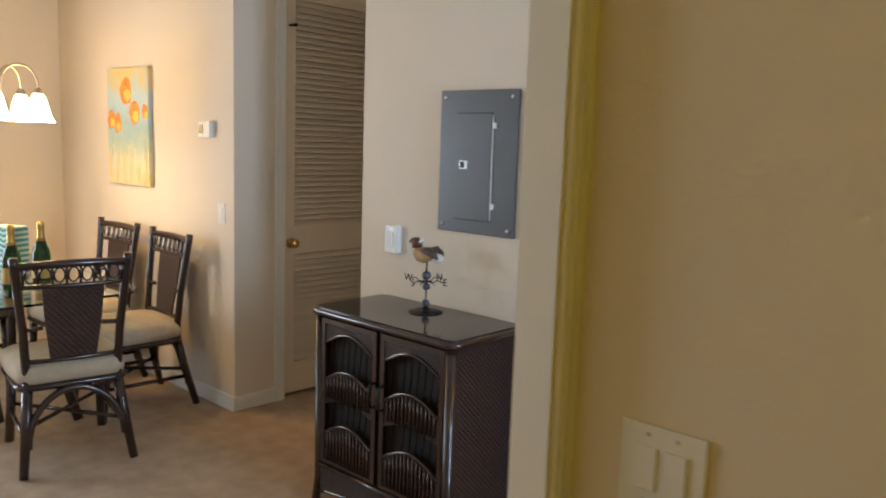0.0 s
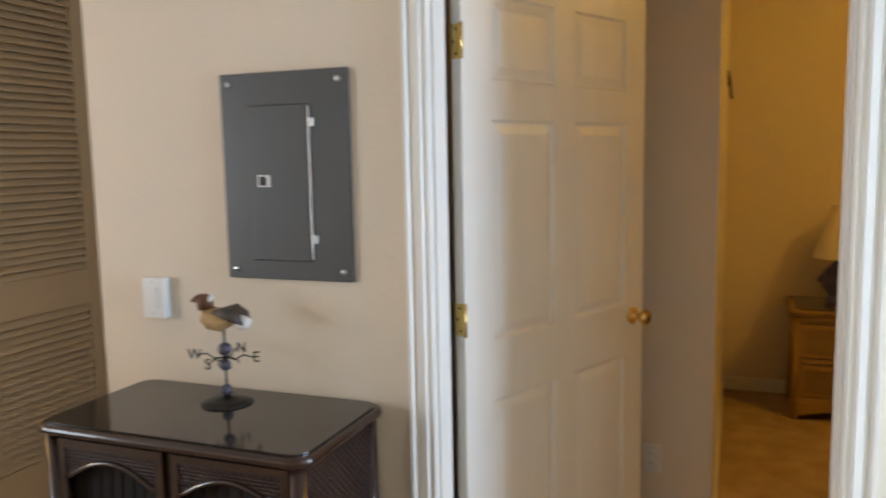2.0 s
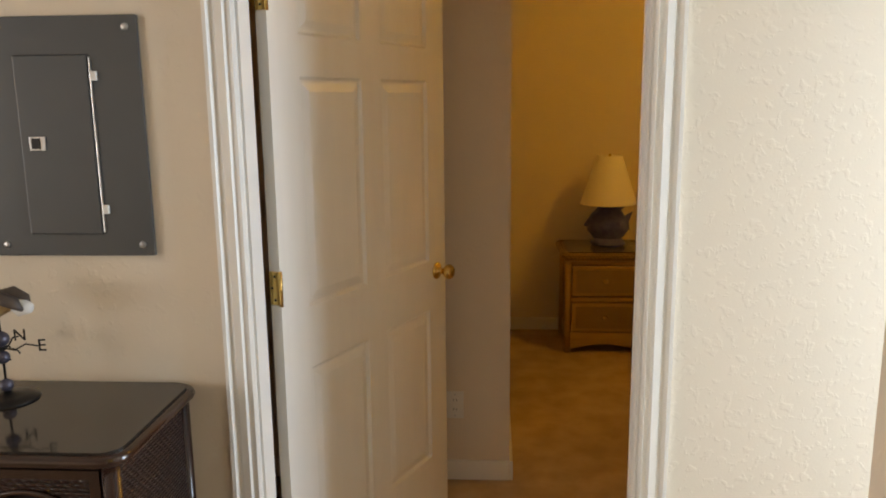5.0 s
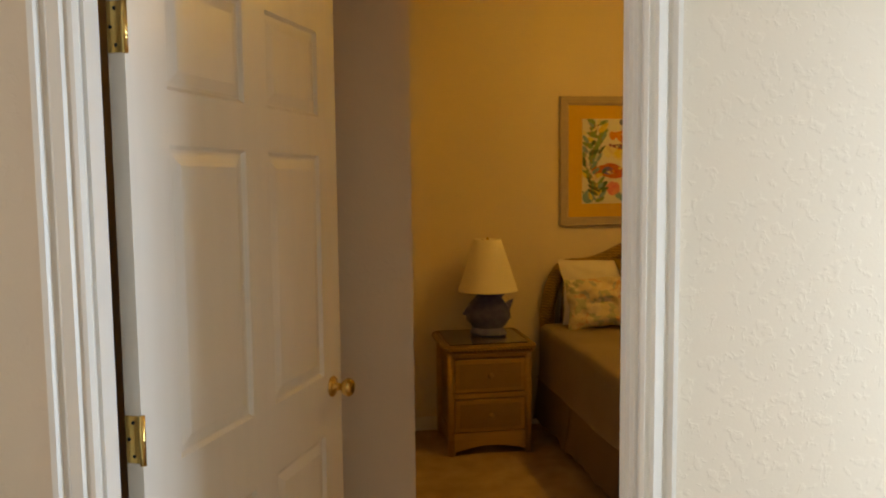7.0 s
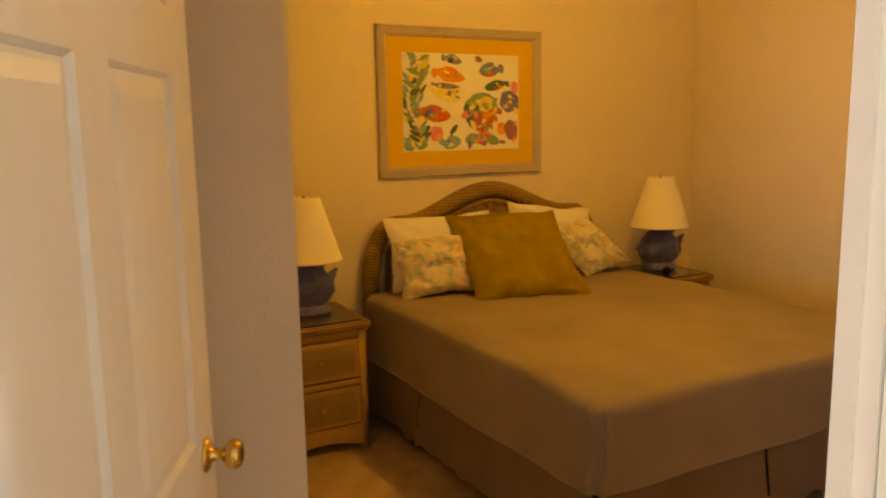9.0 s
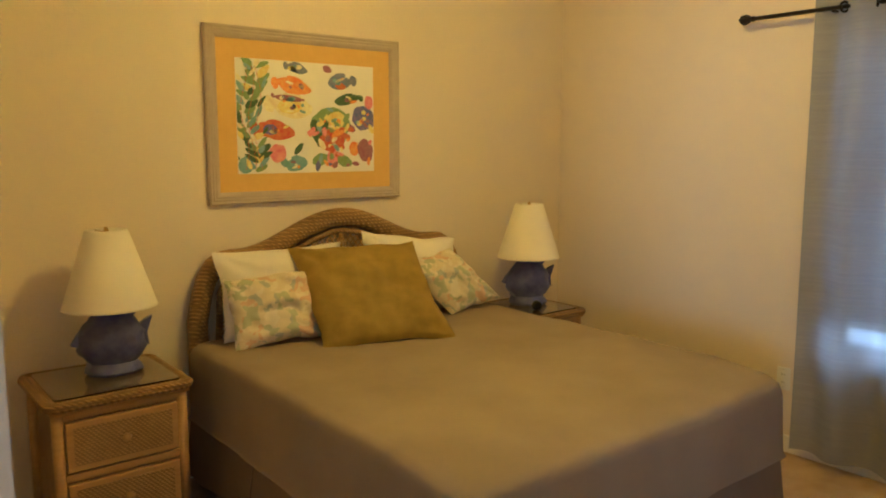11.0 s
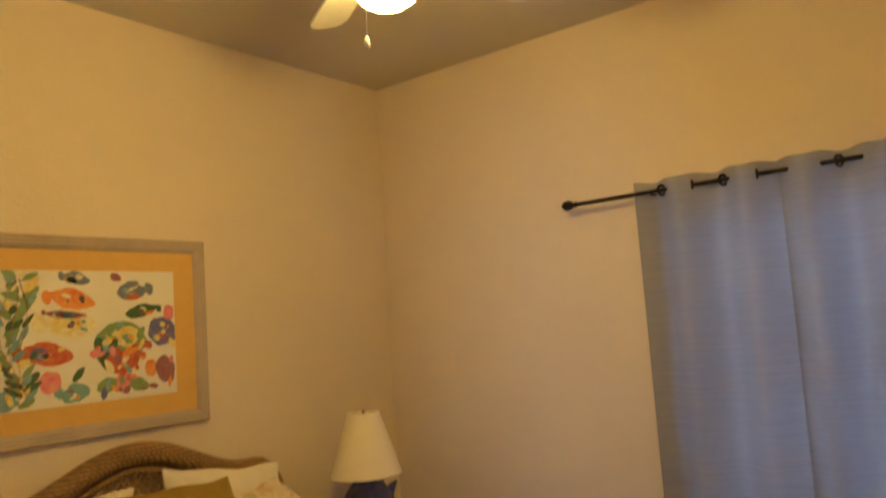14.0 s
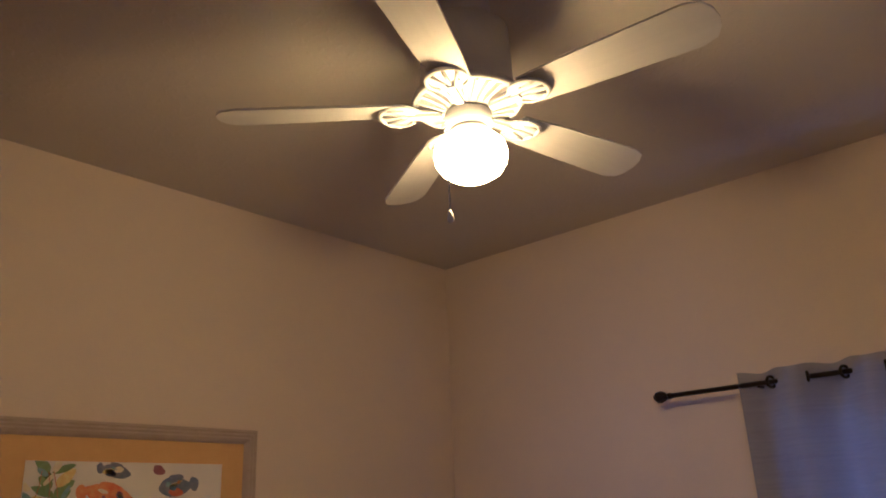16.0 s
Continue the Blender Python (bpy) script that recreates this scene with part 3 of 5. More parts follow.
part("housing", boxed(0, 0.125, -0.035, -0.0005, 0, 0.09, bevel=0.005), PLASTIC, thermo)
part("display", boxed(0.016, 0.062, -0.0372, -0.0352, 0.022, 0.072), mat("lcd_grey_green", (0.22, 0.24, 0.17), rough=0.25), thermo)
hook = thing("wall_hook", pose(-0.783, 5.3, 1.88, 0, 0, 90), "dark iron hook on the bed nook wall", "hook")
part("hook_plate", boxed(-0.015, 0.015, -0.008, -0.0005, 0.0, 0.09, bevel=0.002), DARK_METAL, hook)
part("hook_arm", tube(bmesh.new(), [(0, -0.006, 0.07), (0, -0.012, 0.03), (0, -0.018, -0.02), (0, -0.022, -0.06), (0, -0.030, -0.07)], 0.007, 8), DARK_METAL, hook, smooth=True)

# ---- wicker cabinet ----
CX, CY, CW, CD, CHT = -2.005, 2.385, 0.795, 0.412, 0.850
cab = thing("wicker_cabinet", pose(CX, CY, 0), "dark brown wicker cabinet with arched woven doors and glass top", "cabinet")
yf = -CD + 0.02
part("top", prism(bmesh.new(), [(x, y - CD / 2) for x, y in rounded(CW, CD, 0.045)], "z", CHT - 0.032, CHT - 0.006), RATTAN, cab)
edge = [(x, y - CD / 2, CHT - 0.018) for x, y in rounded(CW, CD, 0.045)]
part("top_edge", tube(bmesh.new(), edge + edge[:1], 0.014, 8, caps=False), RATTAN, cab, smooth=True)
part("glass_top", prism(bmesh.new(), [(x, y - CD / 2) for x, y in rounded(CW - 0.012, CD - 0.012, 0.042)], "z", CHT - 0.0055, CHT), SMOKED, cab, "dark glossy glass sheet")
hw = CW / 2 - 0.03
# Solid box; its near-black colour stands for the unlit cabinet inside.
part("body", slab((-hw + 0.012, hw - 0.012, yf + 0.03, -0.012, 0.14, CHT - 0.033)), PAINTED_SHADE, cab)
for s in (-1, 1):
    part("side_panel", boxed(s * hw - 0.006, s * hw + 0.006, yf + 0.02, -0.02, 0.12, CHT - 0.034), CABINET_WEAVE, cab)
    for yy in (yf + 0.006, -0.02):
        part("leg", tube(bmesh.new(), [(s * hw, yy, CHT - 0.034), (s * hw, yy, 0.1), (s * (hw + 0.012), yy - 0.006, 0.0)], 0.019, 10), RATTAN, cab, smooth=True)
    part("side_rail", tube(bmesh.new(), [(s * hw, yf, 0.125), (s * hw, -0.02, 0.125)], 0.012, 8), RATTAN, cab, smooth=True)
part("base_panel", boxed(-hw + 0.015, hw - 0.015, yf, yf + 0.012, 0.06, 0.165), CABINET_WEAVE, cab)
part("base_rail", tube(bmesh.new(), [(-hw, yf - 0.004, 0.17), (hw, yf - 0.004, 0.17)], 0.011, 8), RATTAN, cab, smooth=True)
arc = [(-hw + 0.015 + (2 * hw - 0.03) * k / 16, yf - 0.004, 0.05 + 0.03 * math.sin(math.pi * k / 16)) for k in range(17)]
part("base_arch", tube(bmesh.new(), arc, 0.008, 8), RATTAN, cab, smooth=True)
for s in (-1, 1):
    x0, x1 = sorted((s * 0.012, s * (hw - 0.022)))
    d = part("cabinet_door", slab((x0, x0 + 0.022, yf - 0.004, yf + 0.014, 0.185, CHT - 0.045), (x1 - 0.022, x1, yf - 0.004, yf + 0.014, 0.185, CHT - 0.045), (x0 + 0.022, x1 - 0.022, yf - 0.004, yf + 0.014, CHT - 0.065, CHT - 0.045), (x0 + 0.022, x1 - 0.022, yf - 0.004, yf + 0.014, 0.185, 0.20)), RATTAN, cab)
    xa, xb = x0 + 0.022, x1 - 0.022
    n = 14

    def arch(z, rise):
        return [(xa + (xb - xa) * k / n, z + rise * math.sin(math.pi * k / n)) for k in range(n + 1)]
    # woven bands with arched upper edges, and open bands of spindles between them
    for z0, z1, rise in ((0.20, 0.315, 0.055), (0.44, 0.545, 0.055)):
        up = arch(z1, rise)
        low = [(xb, z0), (xa, z0)] if z0 < 0.3 else arch(z0, 0.035)[::-1]
        part("woven_band", prism(bmesh.new(), up + low, "y", yf, yf + 0.010), CABINET_WEAVE, d)
        part("band_edge", tube(bmesh.new(), [(x, yf - 0.002, z) for x, z in up], 0.007, 8), RATTAN, d, smooth=True)
        for k in range(1, n):
            x, z = up[k]
            part("reed", tube(bmesh.new(), [(x, yf - 0.003, z0 + (0.0 if z0 < 0.3 else 0.03)), (x, yf - 0.003, z)], 0.0045, 6), RATTAN, d, smooth=True)
    up = arch(0.70, 0.055)
    part("woven_band", prism(bmesh.new(), up + [(xb, CHT - 0.066), (xa, CHT - 0.066)], "y", yf, yf + 0.010), CABINET_WEAVE, d)
    part("band_edge", tube(bmesh.new(), [(x, yf - 0.002, z) for x, z in up], 0.007, 8), RATTAN, d, smooth=True)
    for z0, z1 in ((0.35, 0.46), (0.58, 0.73)):
        for k in range(8):
            x = xa + (xb - xa) * (k + 0.5) / 8
            part("spindle", tube(bmesh.new(), [(x - 0.006, yf + 0.016, z0), (x + 0.006, yf + 0.016, z1)], 0.0035, 6), MATT_CANE, d, smooth=True)
    part("pull", tube(bmesh.new(), [(s * 0.024, yf - 0.006, 0.50), (s * 0.024, yf - 0.028, 0.51), (s * 0.024, yf - 0.028, 0.59), (s * 0.024, yf - 0.006, 0.60)], 0.006, 8), DARK_METAL, d, "dark metal bar pull", smooth=True)

# ---- bird weather vane on the cabinet ----
vane = thing("weather_vane", pose(-2.015, 2.255, CHT), "small metal weather vane with a painted wooden bird", "ornament")
part("base", lathe(bmesh.new(), [(0.072, 0), (0.070, 0.005), (0.045, 0.012), (0.015, 0.017), (0.006, 0.022)], 28), DARK_METAL, vane, smooth=True)
part("rod", tube(bmesh.new(), [(0, 0, 0.018), (0, 0, 0.215)], 0.003, 8), DARK_METAL, vane, smooth=True)
BALL = mat("speckled_blue_grey_metal", (0.06, 0.06, 0.09), (0.11, 0.10, 0.13), scale=60, rough=0.35, metal=0.4)
for z, r in ((0.036, 0.016), (0.105, 0.016), (0.150, 0.019)):
    part("ball", lathe(bmesh.new(), [(r * math.sin(math.pi * k / 10), z - r * math.cos(math.pi * k / 10)) for k in range(11)], 16), BALL, vane, smooth=True)


def letter(ch, size, m, parent, material):
    cu = bpy.data.curves.new("letter", "FONT")
    cu.body, cu.size, cu.extrude, cu.align_x = ch, size, 0.0012, "CENTER"
    tmp = new("letter_curve", cu)
    me = bpy.data.meshes.new_from_object(tmp.evaluated_get(bpy.context.evaluated_depsgraph_get()))
    bpy.data.objects.remove(tmp)
    me.materials.append(material)
    o = new("letter", me)
    o.parent = parent
    o.matrix_local = m
    return o


for ang, ch in ((8, "E"), (98, "N"), (188, "W"), (278, "S")):
    a = radians(ang)
    c, s = math.cos(a), math.sin(a)
    part("arm", tube(bmesh.new(), [(0, 0, 0.128), (0.03 * c, 0.03 * s, 0.122), (0.055 * c, 0.055 * s, 0.136), (0.085 * c, 0.085 * s, 0.13)], 0.0022, 6), DARK_METAL, vane, smooth=True)
    letter(ch, 0.042, pose(0.092 * c, 0.092 * s, 0.118, 90, 0, 8), vane, DARK_METAL)
    sp = [(0.022 * c * math.cos(t) + 0.018 * c, 0.022 * s * math.cos(t) + 0.018 * s, 0.112 + 0.014 * math.sin(t)) for t in (radians(18 * k) for k in range(16))]
    part("scroll", tube(bmesh.new(), sp, 0.0018, 6), DARK_METAL, vane, smooth=True)
BIRD_TAN = mat("carved_tan_wood", (0.50, 0.33, 0.15), (0.36, 0.22, 0.09), scale=40, rough=0.55, bump=0.4, bump_scale=120, stretch=(1, 1, 3))
BIRD_BROWN = mat("brown_painted_wood", (0.15, 0.055, 0.025), (0.10, 0.04, 0.02), scale=40, rough=0.5)
BIRD_WHITE = mat("white_painted_wood", (0.78, 0.76, 0.72), rough=0.5)
BIRD_GREY = mat("grey_brown_painted_wood", (0.09, 0.065, 0.05), (0.06, 0.045, 0.04), scale=40, rough=0.5)
bird = bmesh.new()


def blob(bm, pts, radii, flat=1.0, index=0, seg=12):
    before = set(bm.faces)
    tube(bm, pts, 1, seg, radii=radii, flat=flat)
    for f in bm.faces:
        if f not in before:
            f.material_index = index
    return bm


blob(bird, [(-0.062, 0, 0.268), (-0.055, 0, 0.256), (-0.035, 0, 0.246), (-0.005, 0, 0.243), (0.025, 0, 0.250), (0.045, 0, 0.256)], [0.006, 0.024, 0.034, 0.034, 0.024, 0.008], 0.85)
blob(bird, [(-0.055, 0, 0.270), (-0.058, 0, 0.290), (-0.060, 0, 0.300), (-0.062, 0, 0.312)], [0.022, 0.022, 0.021, 0.006], 0.8, 1)
blob(bird, [(-0.074, 0, 0.298), (-0.088, 0, 0.296), (-0.102, 0, 0.290)], [0.014, 0.009, 0.004], 0.9, 1)
blob(bird, [(-0.046, 0, 0.296), (-0.036, 0, 0.302), (-0.030, 0, 0.298)], [0.008, 0.014, 0.006], 0.5, 2)
for s in (-1, 1):
    blob(bird, [(-0.015, s * 0.026, 0.268), (0.02, s * 0.027, 0.270), (0.055, s * 0.02, 0.255), (0.072, s * 0.014, 0.236)], [0.006, 0.017, 0.016, 0.004], 0.5, 3)
blob(bird, [(0.035, 0, 0.250), (0.062, 0, 0.238), (0.085, 0, 0.238)], [0.012, 0.022, 0.012], 0.6, 2)
bo = part("bird", bird, BIRD_TAN, vane, "carved tan and brown wooden bird", smooth=True)
bo.matrix_local = pose(0, 0, -0.012)
for m_ in (BIRD_BROWN, BIRD_WHITE, BIRD_GREY):
    bo.data.materials.append(m_)
part("bird_peg", tube(bmesh.new(), [(0, 0, 0.2), (-0.005, 0, 0.222)], 0.0035, 6), DARK_METAL, vane, smooth=True)

# ---- bed ----
BX0, BX1, BYF, BYB, BTOP, HEM = 0.205, 1.855, 3.70, 5.585, 0.672, 0.345
bed = thing("bed", pose((BX0 + BX1) / 2, (BYF + BYB) / 2, 0), "made double bed with taupe cover and brown skirt", "bed")
bw, bl = BX1 - BX0, BYB - BYF


def ring(w, l, r, n=18, m=6):
    """Points round a rectangle with round corners, evenly enough for cloth."""
    out = []
    corners = ((w / 2 - r, l / 2 - r, 0), (-w / 2 + r, l / 2 - r, 90), (-w / 2 + r, -l / 2 + r, 180), (w / 2 - r, -l / 2 + r, 270))
    for i, (cx, cy, a0) in enumerate(corners):
        for k in range(m + 1):
            a = radians(a0 + 90 * k / m)
            out.append(Vector((cx + r * math.cos(a), cy + r * math.sin(a), 0)))
        nx, ny, na = corners[(i + 1) % 4]
        p, q = out[-1].copy(), Vector((nx + r * math.cos(radians(na)), ny + r * math.sin(radians(na)), 0))
        out += [p.lerp(q, k / n) for k in range(1, n)]
    return out


def loft(rows, cap_top=True):
    bm = bmesh.new()
    vs = [[bm.verts.new(p) for p in row] for row in rows]
    n = len(vs[0])
    for a, b in zip(vs, vs[1:]):
        for k in range(n):
            bm.faces.new((a[k], a[(k + 1) % n], b[(k + 1) % n], b[k]))
    if cap_top:
        bm.faces.new(vs[-1])
    return bm


def cloth(p, amount, scale, seed):
    v = noise.noise_vector(Vector(p) * scale + Vector((seed, 0, 0)))
    return Vector(p) + v * amount


rows = []
for z, inset, r in ((HEM, -0.012, 0.07), (HEM + 0.012, -0.004, 0.07), (0.43, 0.0, 0.075), (0.52, 0.002, 0.08), (0.618, 0.004, 0.08), (0.648, 0.010, 0.085), (0.663, 0.022, 0.09), (0.670, 0.044, 0.11), (0.672, 0.17, 0.14), (0.673, 0.28, 0.13), (0.672, 0.40, 0.1), (0.671, 0.55, 0.08), (0.672, 0.70, 0.05), (0.672, 0.80, 0.01)):
    row = ring(bw - 2 * inset, bl - 2 * inset, r)
    hem = max(0.0, 1 - (z - HEM) / 0.25)
    out = []
    for p in row:
        q = Vector((p.x, p.y, z))
        if inset > 0.05:
            q.z -= 0.03 * max(0.0, (-p.y - bl / 2 + 0.5) / 0.5) ** 2
        elif p.y < -bl / 2 + 0.3 and z > 0.55:
            q.z -= 0.03 * max(0.0, (-p.y - bl / 2 + 0.5) / 0.5) ** 2
        fold = math.exp(-((p.x + bw / 2) ** 2 + (p.y + bl / 2) ** 2) / 0.02)
        q += Vector((-0.6, -0.6, 0)) * fold * 0.012 * math.sin((p.x - p.y) * 90)
        out.append(cloth(q, 0.009 + 0.006 * hem, 3.0, 2.0) + Vector((0, 0, 0.004 * noise.noise(q * 7.0))))
    rows.append(out)
part("bed_cover", loft(rows), SPREAD, bed, "taupe fitted bed cover with soft wrinkles", smooth=True)
for dx, dy, w_ in ((-0.004, 0.035, 0.016), (0.034, -0.004, 0.013)):
    fold_pts = [(-bw / 2 + 0.010 + dx + 0.018 * math.sin(k * 0.4), -bl / 2 + 0.010 + dy, 0.625 - 0.28 * k / 9) for k in range(10)]
    part("corner_fold", tube(bmesh.new(), fold_pts, w_, 10, radii=[0.004, 0.010, 0.014, 0.016, 0.017, 0.017, 0.018, 0.018, 0.017, 0.016]), SPREAD, bed, smooth=True)
part("mattress", loft([[Vector((p.x, p.y, z)) for p in ring(bw - 0.16, bl - 0.16, 0.10)] for z in (0.20, 0.58)]), WHITE_CLOTH, bed)
# skirt panels with open pleats at the corners and half way along the side


def skirt_panel(p, q, seed):
    bm = bmesh.new()
    p, q = Vector(p), Vector(q)
    n = max(6, int((q - p).length / 0.03))
    side = (q - p).normalized().cross(Vector((0, 0, 1)))
    cols = []
    for k in range(n + 1):
        t = k / n
        base = p.lerp(q, t)
        flare = 0.012 + 0.030 * max(0, 1 - t * n / 5) + 0.030 * max(0, 1 - (1 - t) * n / 5)
        w = 0.008 * noise.noise(Vector((t * (q - p).length * 5, seed, 0)))
        low = 0.07 + 0.05 * noise.noise(Vector((t * (q - p).length * 9, seed, 3)))
        col = []
        for z, f in ((0.37, 0.0), (0.28, 0.3), (0.16, 0.7), (low, 1.0)):
            col.append(base + Vector((0, 0, z)) + side * (flare * f + w * f))
        cols.append(col)
    front = [[bm.verts.new(c) for c in col] for col in cols]
    back = [[bm.verts.new(c - side * 0.004) for c in col] for col in cols]
    m = len(cols[0])
    for i in range(n):
        for j in range(m - 1):
            bm.faces.new((front[i][j], front[i][j + 1], front[i + 1][j + 1], front[i + 1][j]))
            bm.faces.new((back[i + 1][j], back[i + 1][j + 1], back[i][j + 1], back[i][j]))
        bm.faces.new((front[i][m - 1], back[i][m - 1], back[i + 1][m - 1], front[i + 1][m - 1]))
    for i in (0, n):
        for j in range(m - 1):
            bm.faces.new((front[i][j], back[i][j], back[i][j + 1], front[i][j + 1]))
    bmesh.ops.recalc_face_normals(bm, faces=bm.faces)
    return bm


sx, sy = bw / 2 - 0.02, bl / 2 - 0.02
for i, (p, q) in enumerate((((-sx, sy, 0), (-sx, 0.30, 0)), ((-sx, 0.29, 0), (-sx, -sy + 0.012, 0)), ((-sx + 0.012, -sy, 0), (-0.01, -sy, 0)), ((0.01, -sy, 0), (sx - 0.012, -sy, 0)), ((sx, -sy + 0.012, 0), (sx, 0.29, 0)), ((sx, 0.30, 0), (sx, sy, 0)))):
    part("skirt_panel", skirt_panel(p, q, i * 7.0), SKIRT, bed, smooth=True)
# Unseen box spring, coloured near-black in place of the shade under the bed.
part("box_spring", slab((-sx + 0.03, sx - 0.03, -sy + 0.03, sy - 0.03, 0.10, 0.36)), PAINTED_SHADE, bed)
for fx in (-1, 1):
    for fy in (-1, 1):
        part("bed_leg", boxed(fx * (sx - 0.1) - 0.03, fx * (sx - 0.1) + 0.03, fy * (sy - 0.1) - 0.03, fy * (sy - 0.1) + 0.03, 0, 0.10), DARK_METAL, bed)

# ---- wicker headboard ----
headb = thing("headboard", pose(1.037, 5.63, 0), "golden brown wicker headboard with an arched top", "headboard")


def head_top(x):
    """Height of the upper edge across the headboard, 0 at its middle."""
    u = abs(x) / 0.79
    bell = 0.5 + 0.5 * math.cos(math.pi * min(1, u / 0.74))
    shoulder = 1 - max(0.0, (u - 0.78) / 0.22) ** 3.2
    return 0.81 + 0.245 * shoulder + 0.16 * bell


xs_head = [-0.79, -0.788, -0.78, -0.765, -0.74] + [-0.70 + 1.40 * k / 36 for k in range(37)] + [0.74, 0.765, 0.78, 0.788, 0.79]
path_head = [(-0.745, 0, 0.02), (-0.745, 0, 0.4), (-0.745, 0, 0.74)]
path_head += [(x * 0.943, 0, head_top(x) - 0.048) for x in xs_head[3:-3]]
path_head += [(0.745, 0, 0.74), (0.745, 0, 0.4), (0.745, 0, 0.02)]
part("head_frame", tube(bmesh.new(), path_head, 0.047, 14, flat=1.0), WICKER, headb, "thick rolled wicker frame", smooth=True)
inner = [(x * 0.86, 0, head_top(x) - 0.115) for x in xs_head[4:-4]]
part("inner_roll", tube(bmesh.new(), [(-0.66, 0, 0.45)] + inner + [(0.66, 0, 0.45)], 0.016, 10), WICKER, headb, smooth=True)
part("bottom_rail", tube(bmesh.new(), [(-0.74, 0, 0.45), (0.74, 0, 0.45)], 0.03, 10), WICKER, headb, smooth=True)
part("centre_post", tube(bmesh.new(), [(0, -0.004, 0.45), (0, -0.004, head_top(0) - 0.115)], 0.010, 8), WICKER, headb, smooth=True)
cane = bmesh.new()
for s in (-1, 1):
    for k in range(-46, 47):
        x0 = k * 0.030
        pts = []
        for j in range(40):
            z = 0.47 + j * 0.017
            x = x0 + s * (z - 0.47) * 0.75
            if abs(x) < 0.64 and z < head_top(x / 0.86) - 0.12:
                pts.append((x, s * 0.003, z))
            elif pts:
                break
        if len(pts) > 2:
            tube(cane, [pts[0], pts[-1]], 0.0034, 5)
tagged(part("cane_lattice", cane, HONEY, headb, "open diagonal cane lattice", smooth=True), kind="stuff")

# ---- pillows ----


def pillow(name, m, w, h, t, material, label, seed, slump=0.0, rumple=1.0):
    """A stuffed cushion standing in its x-z plane, middle at the origin."""
    bm = bmesh.new()
    n = 36
    faces = []
    for s in (-1, 1):
        g = []
        for j in range(n + 1):
            row = []
            for i in range(n + 1):
                u, v = 2 * i / n - 1, 2 * j / n - 1
                pin = 1 - 0.07 * (1 - u * u) * abs(v) ** 3
                pin2 = 1 - 0.07 * (1 - v * v) * abs(u) ** 3
                puff = ((1 - abs(u) ** 2.6) * (1 - abs(v) ** 2.6)) ** 0.55
                p = Vector((u * w / 2 * pin2, s * t / 2 * puff, v * h / 2 * pin))
                if abs(u) < 1 and abs(v) < 1:
                    c = noise.noise(Vector((u * 1.7 + seed, v * 1.7, s * 3)))
                    c += 0.5 * noise.noise(Vector((u * 4 + seed, v * 3, s * 5)))
                    p.y += s * 0.016 * rumple * c * puff
                    for cu_, cv_ in ((-1, 1), (1, -1)):
                        near = math.exp(-1.6 * math.hypot(u - cu_, v - cv_))
                        p.y += s * 0.022 * near * puff * math.sin(9 * math.atan2(v - cv_, u - cu_) + 3 * c)
                    p.y += s * 0.006 * (rumple - 1) * puff * math.sin(7 * v + 2.5 * u + 4 * c)
                p.x -= slump * v * h / 2
                p.z += 0.012 * noise.noise(Vector((u * 2, seed, 1)))
                p.x += 0.010 * noise.noise(Vector((seed, v * 2, 2)))
                row.append(bm.verts.new(p))
            g.append(row)
        for j in range(n):
            for i in range(n):
                q = (g[j][i], g[j][i + 1], g[j + 1][i + 1], g[j + 1][i])
                faces.append(bm.faces.new(q if s < 0 else q[::-1]))
    bmesh.ops.remove_doubles(bm, verts=bm.verts, dist=0.0006)
    ob = part(name, bm, material, None, smooth=True)
    ob.matrix_world = m
    return tagged(ob, label, "pillow", "pillows on the bed")


def leaning(x, y, z, lean, turn, roll=0):
    return pose(x, y, z, 0, 0, turn) @ pose(0, 0, 0, -lean, 0, 0) @ pose(0, 0, 0, 0, roll, 0)


pillow("bed_pillow", leaning(0.65, 5.475, 0.868, 16, -2), 0.64, 0.40, 0.15, WHITE_CLOTH, "white cotton bed pillow propped on the headboard", 1.0)
pillow("bed_pillow", leaning(1.37, 5.475, 0.872, 16, 2, 8), 0.60, 0.40, 0.15, WHITE_CLOTH, "white cotton bed pillow propped on the headboard", 4.0)
pillow("throw_pillow", leaning(0.525, 5.335, 0.822, 24, -12, -4), 0.40, 0.315, 0.13, FLOWERED, "small rumpled pastel patterned throw pillow", 7.0, rumple=2.2)
pillow("throw_pillow", leaning(1.52, 5.345, 0.830, 28, 0, -8), 0.36, 0.34, 0.13, FLOWERED, "small pastel patterned throw pillow, tilted", 11.0, slump=0.55, rumple=1.6)
pillow("throw_pillow", leaning(0.93, 5.195, 0.862, 42, -20, -1), 0.60, 0.54, 0.15, GOLD_CLOTH, "large gold satin square throw pillow", 15.0, slump=0.16)

# ---- nightstands ----


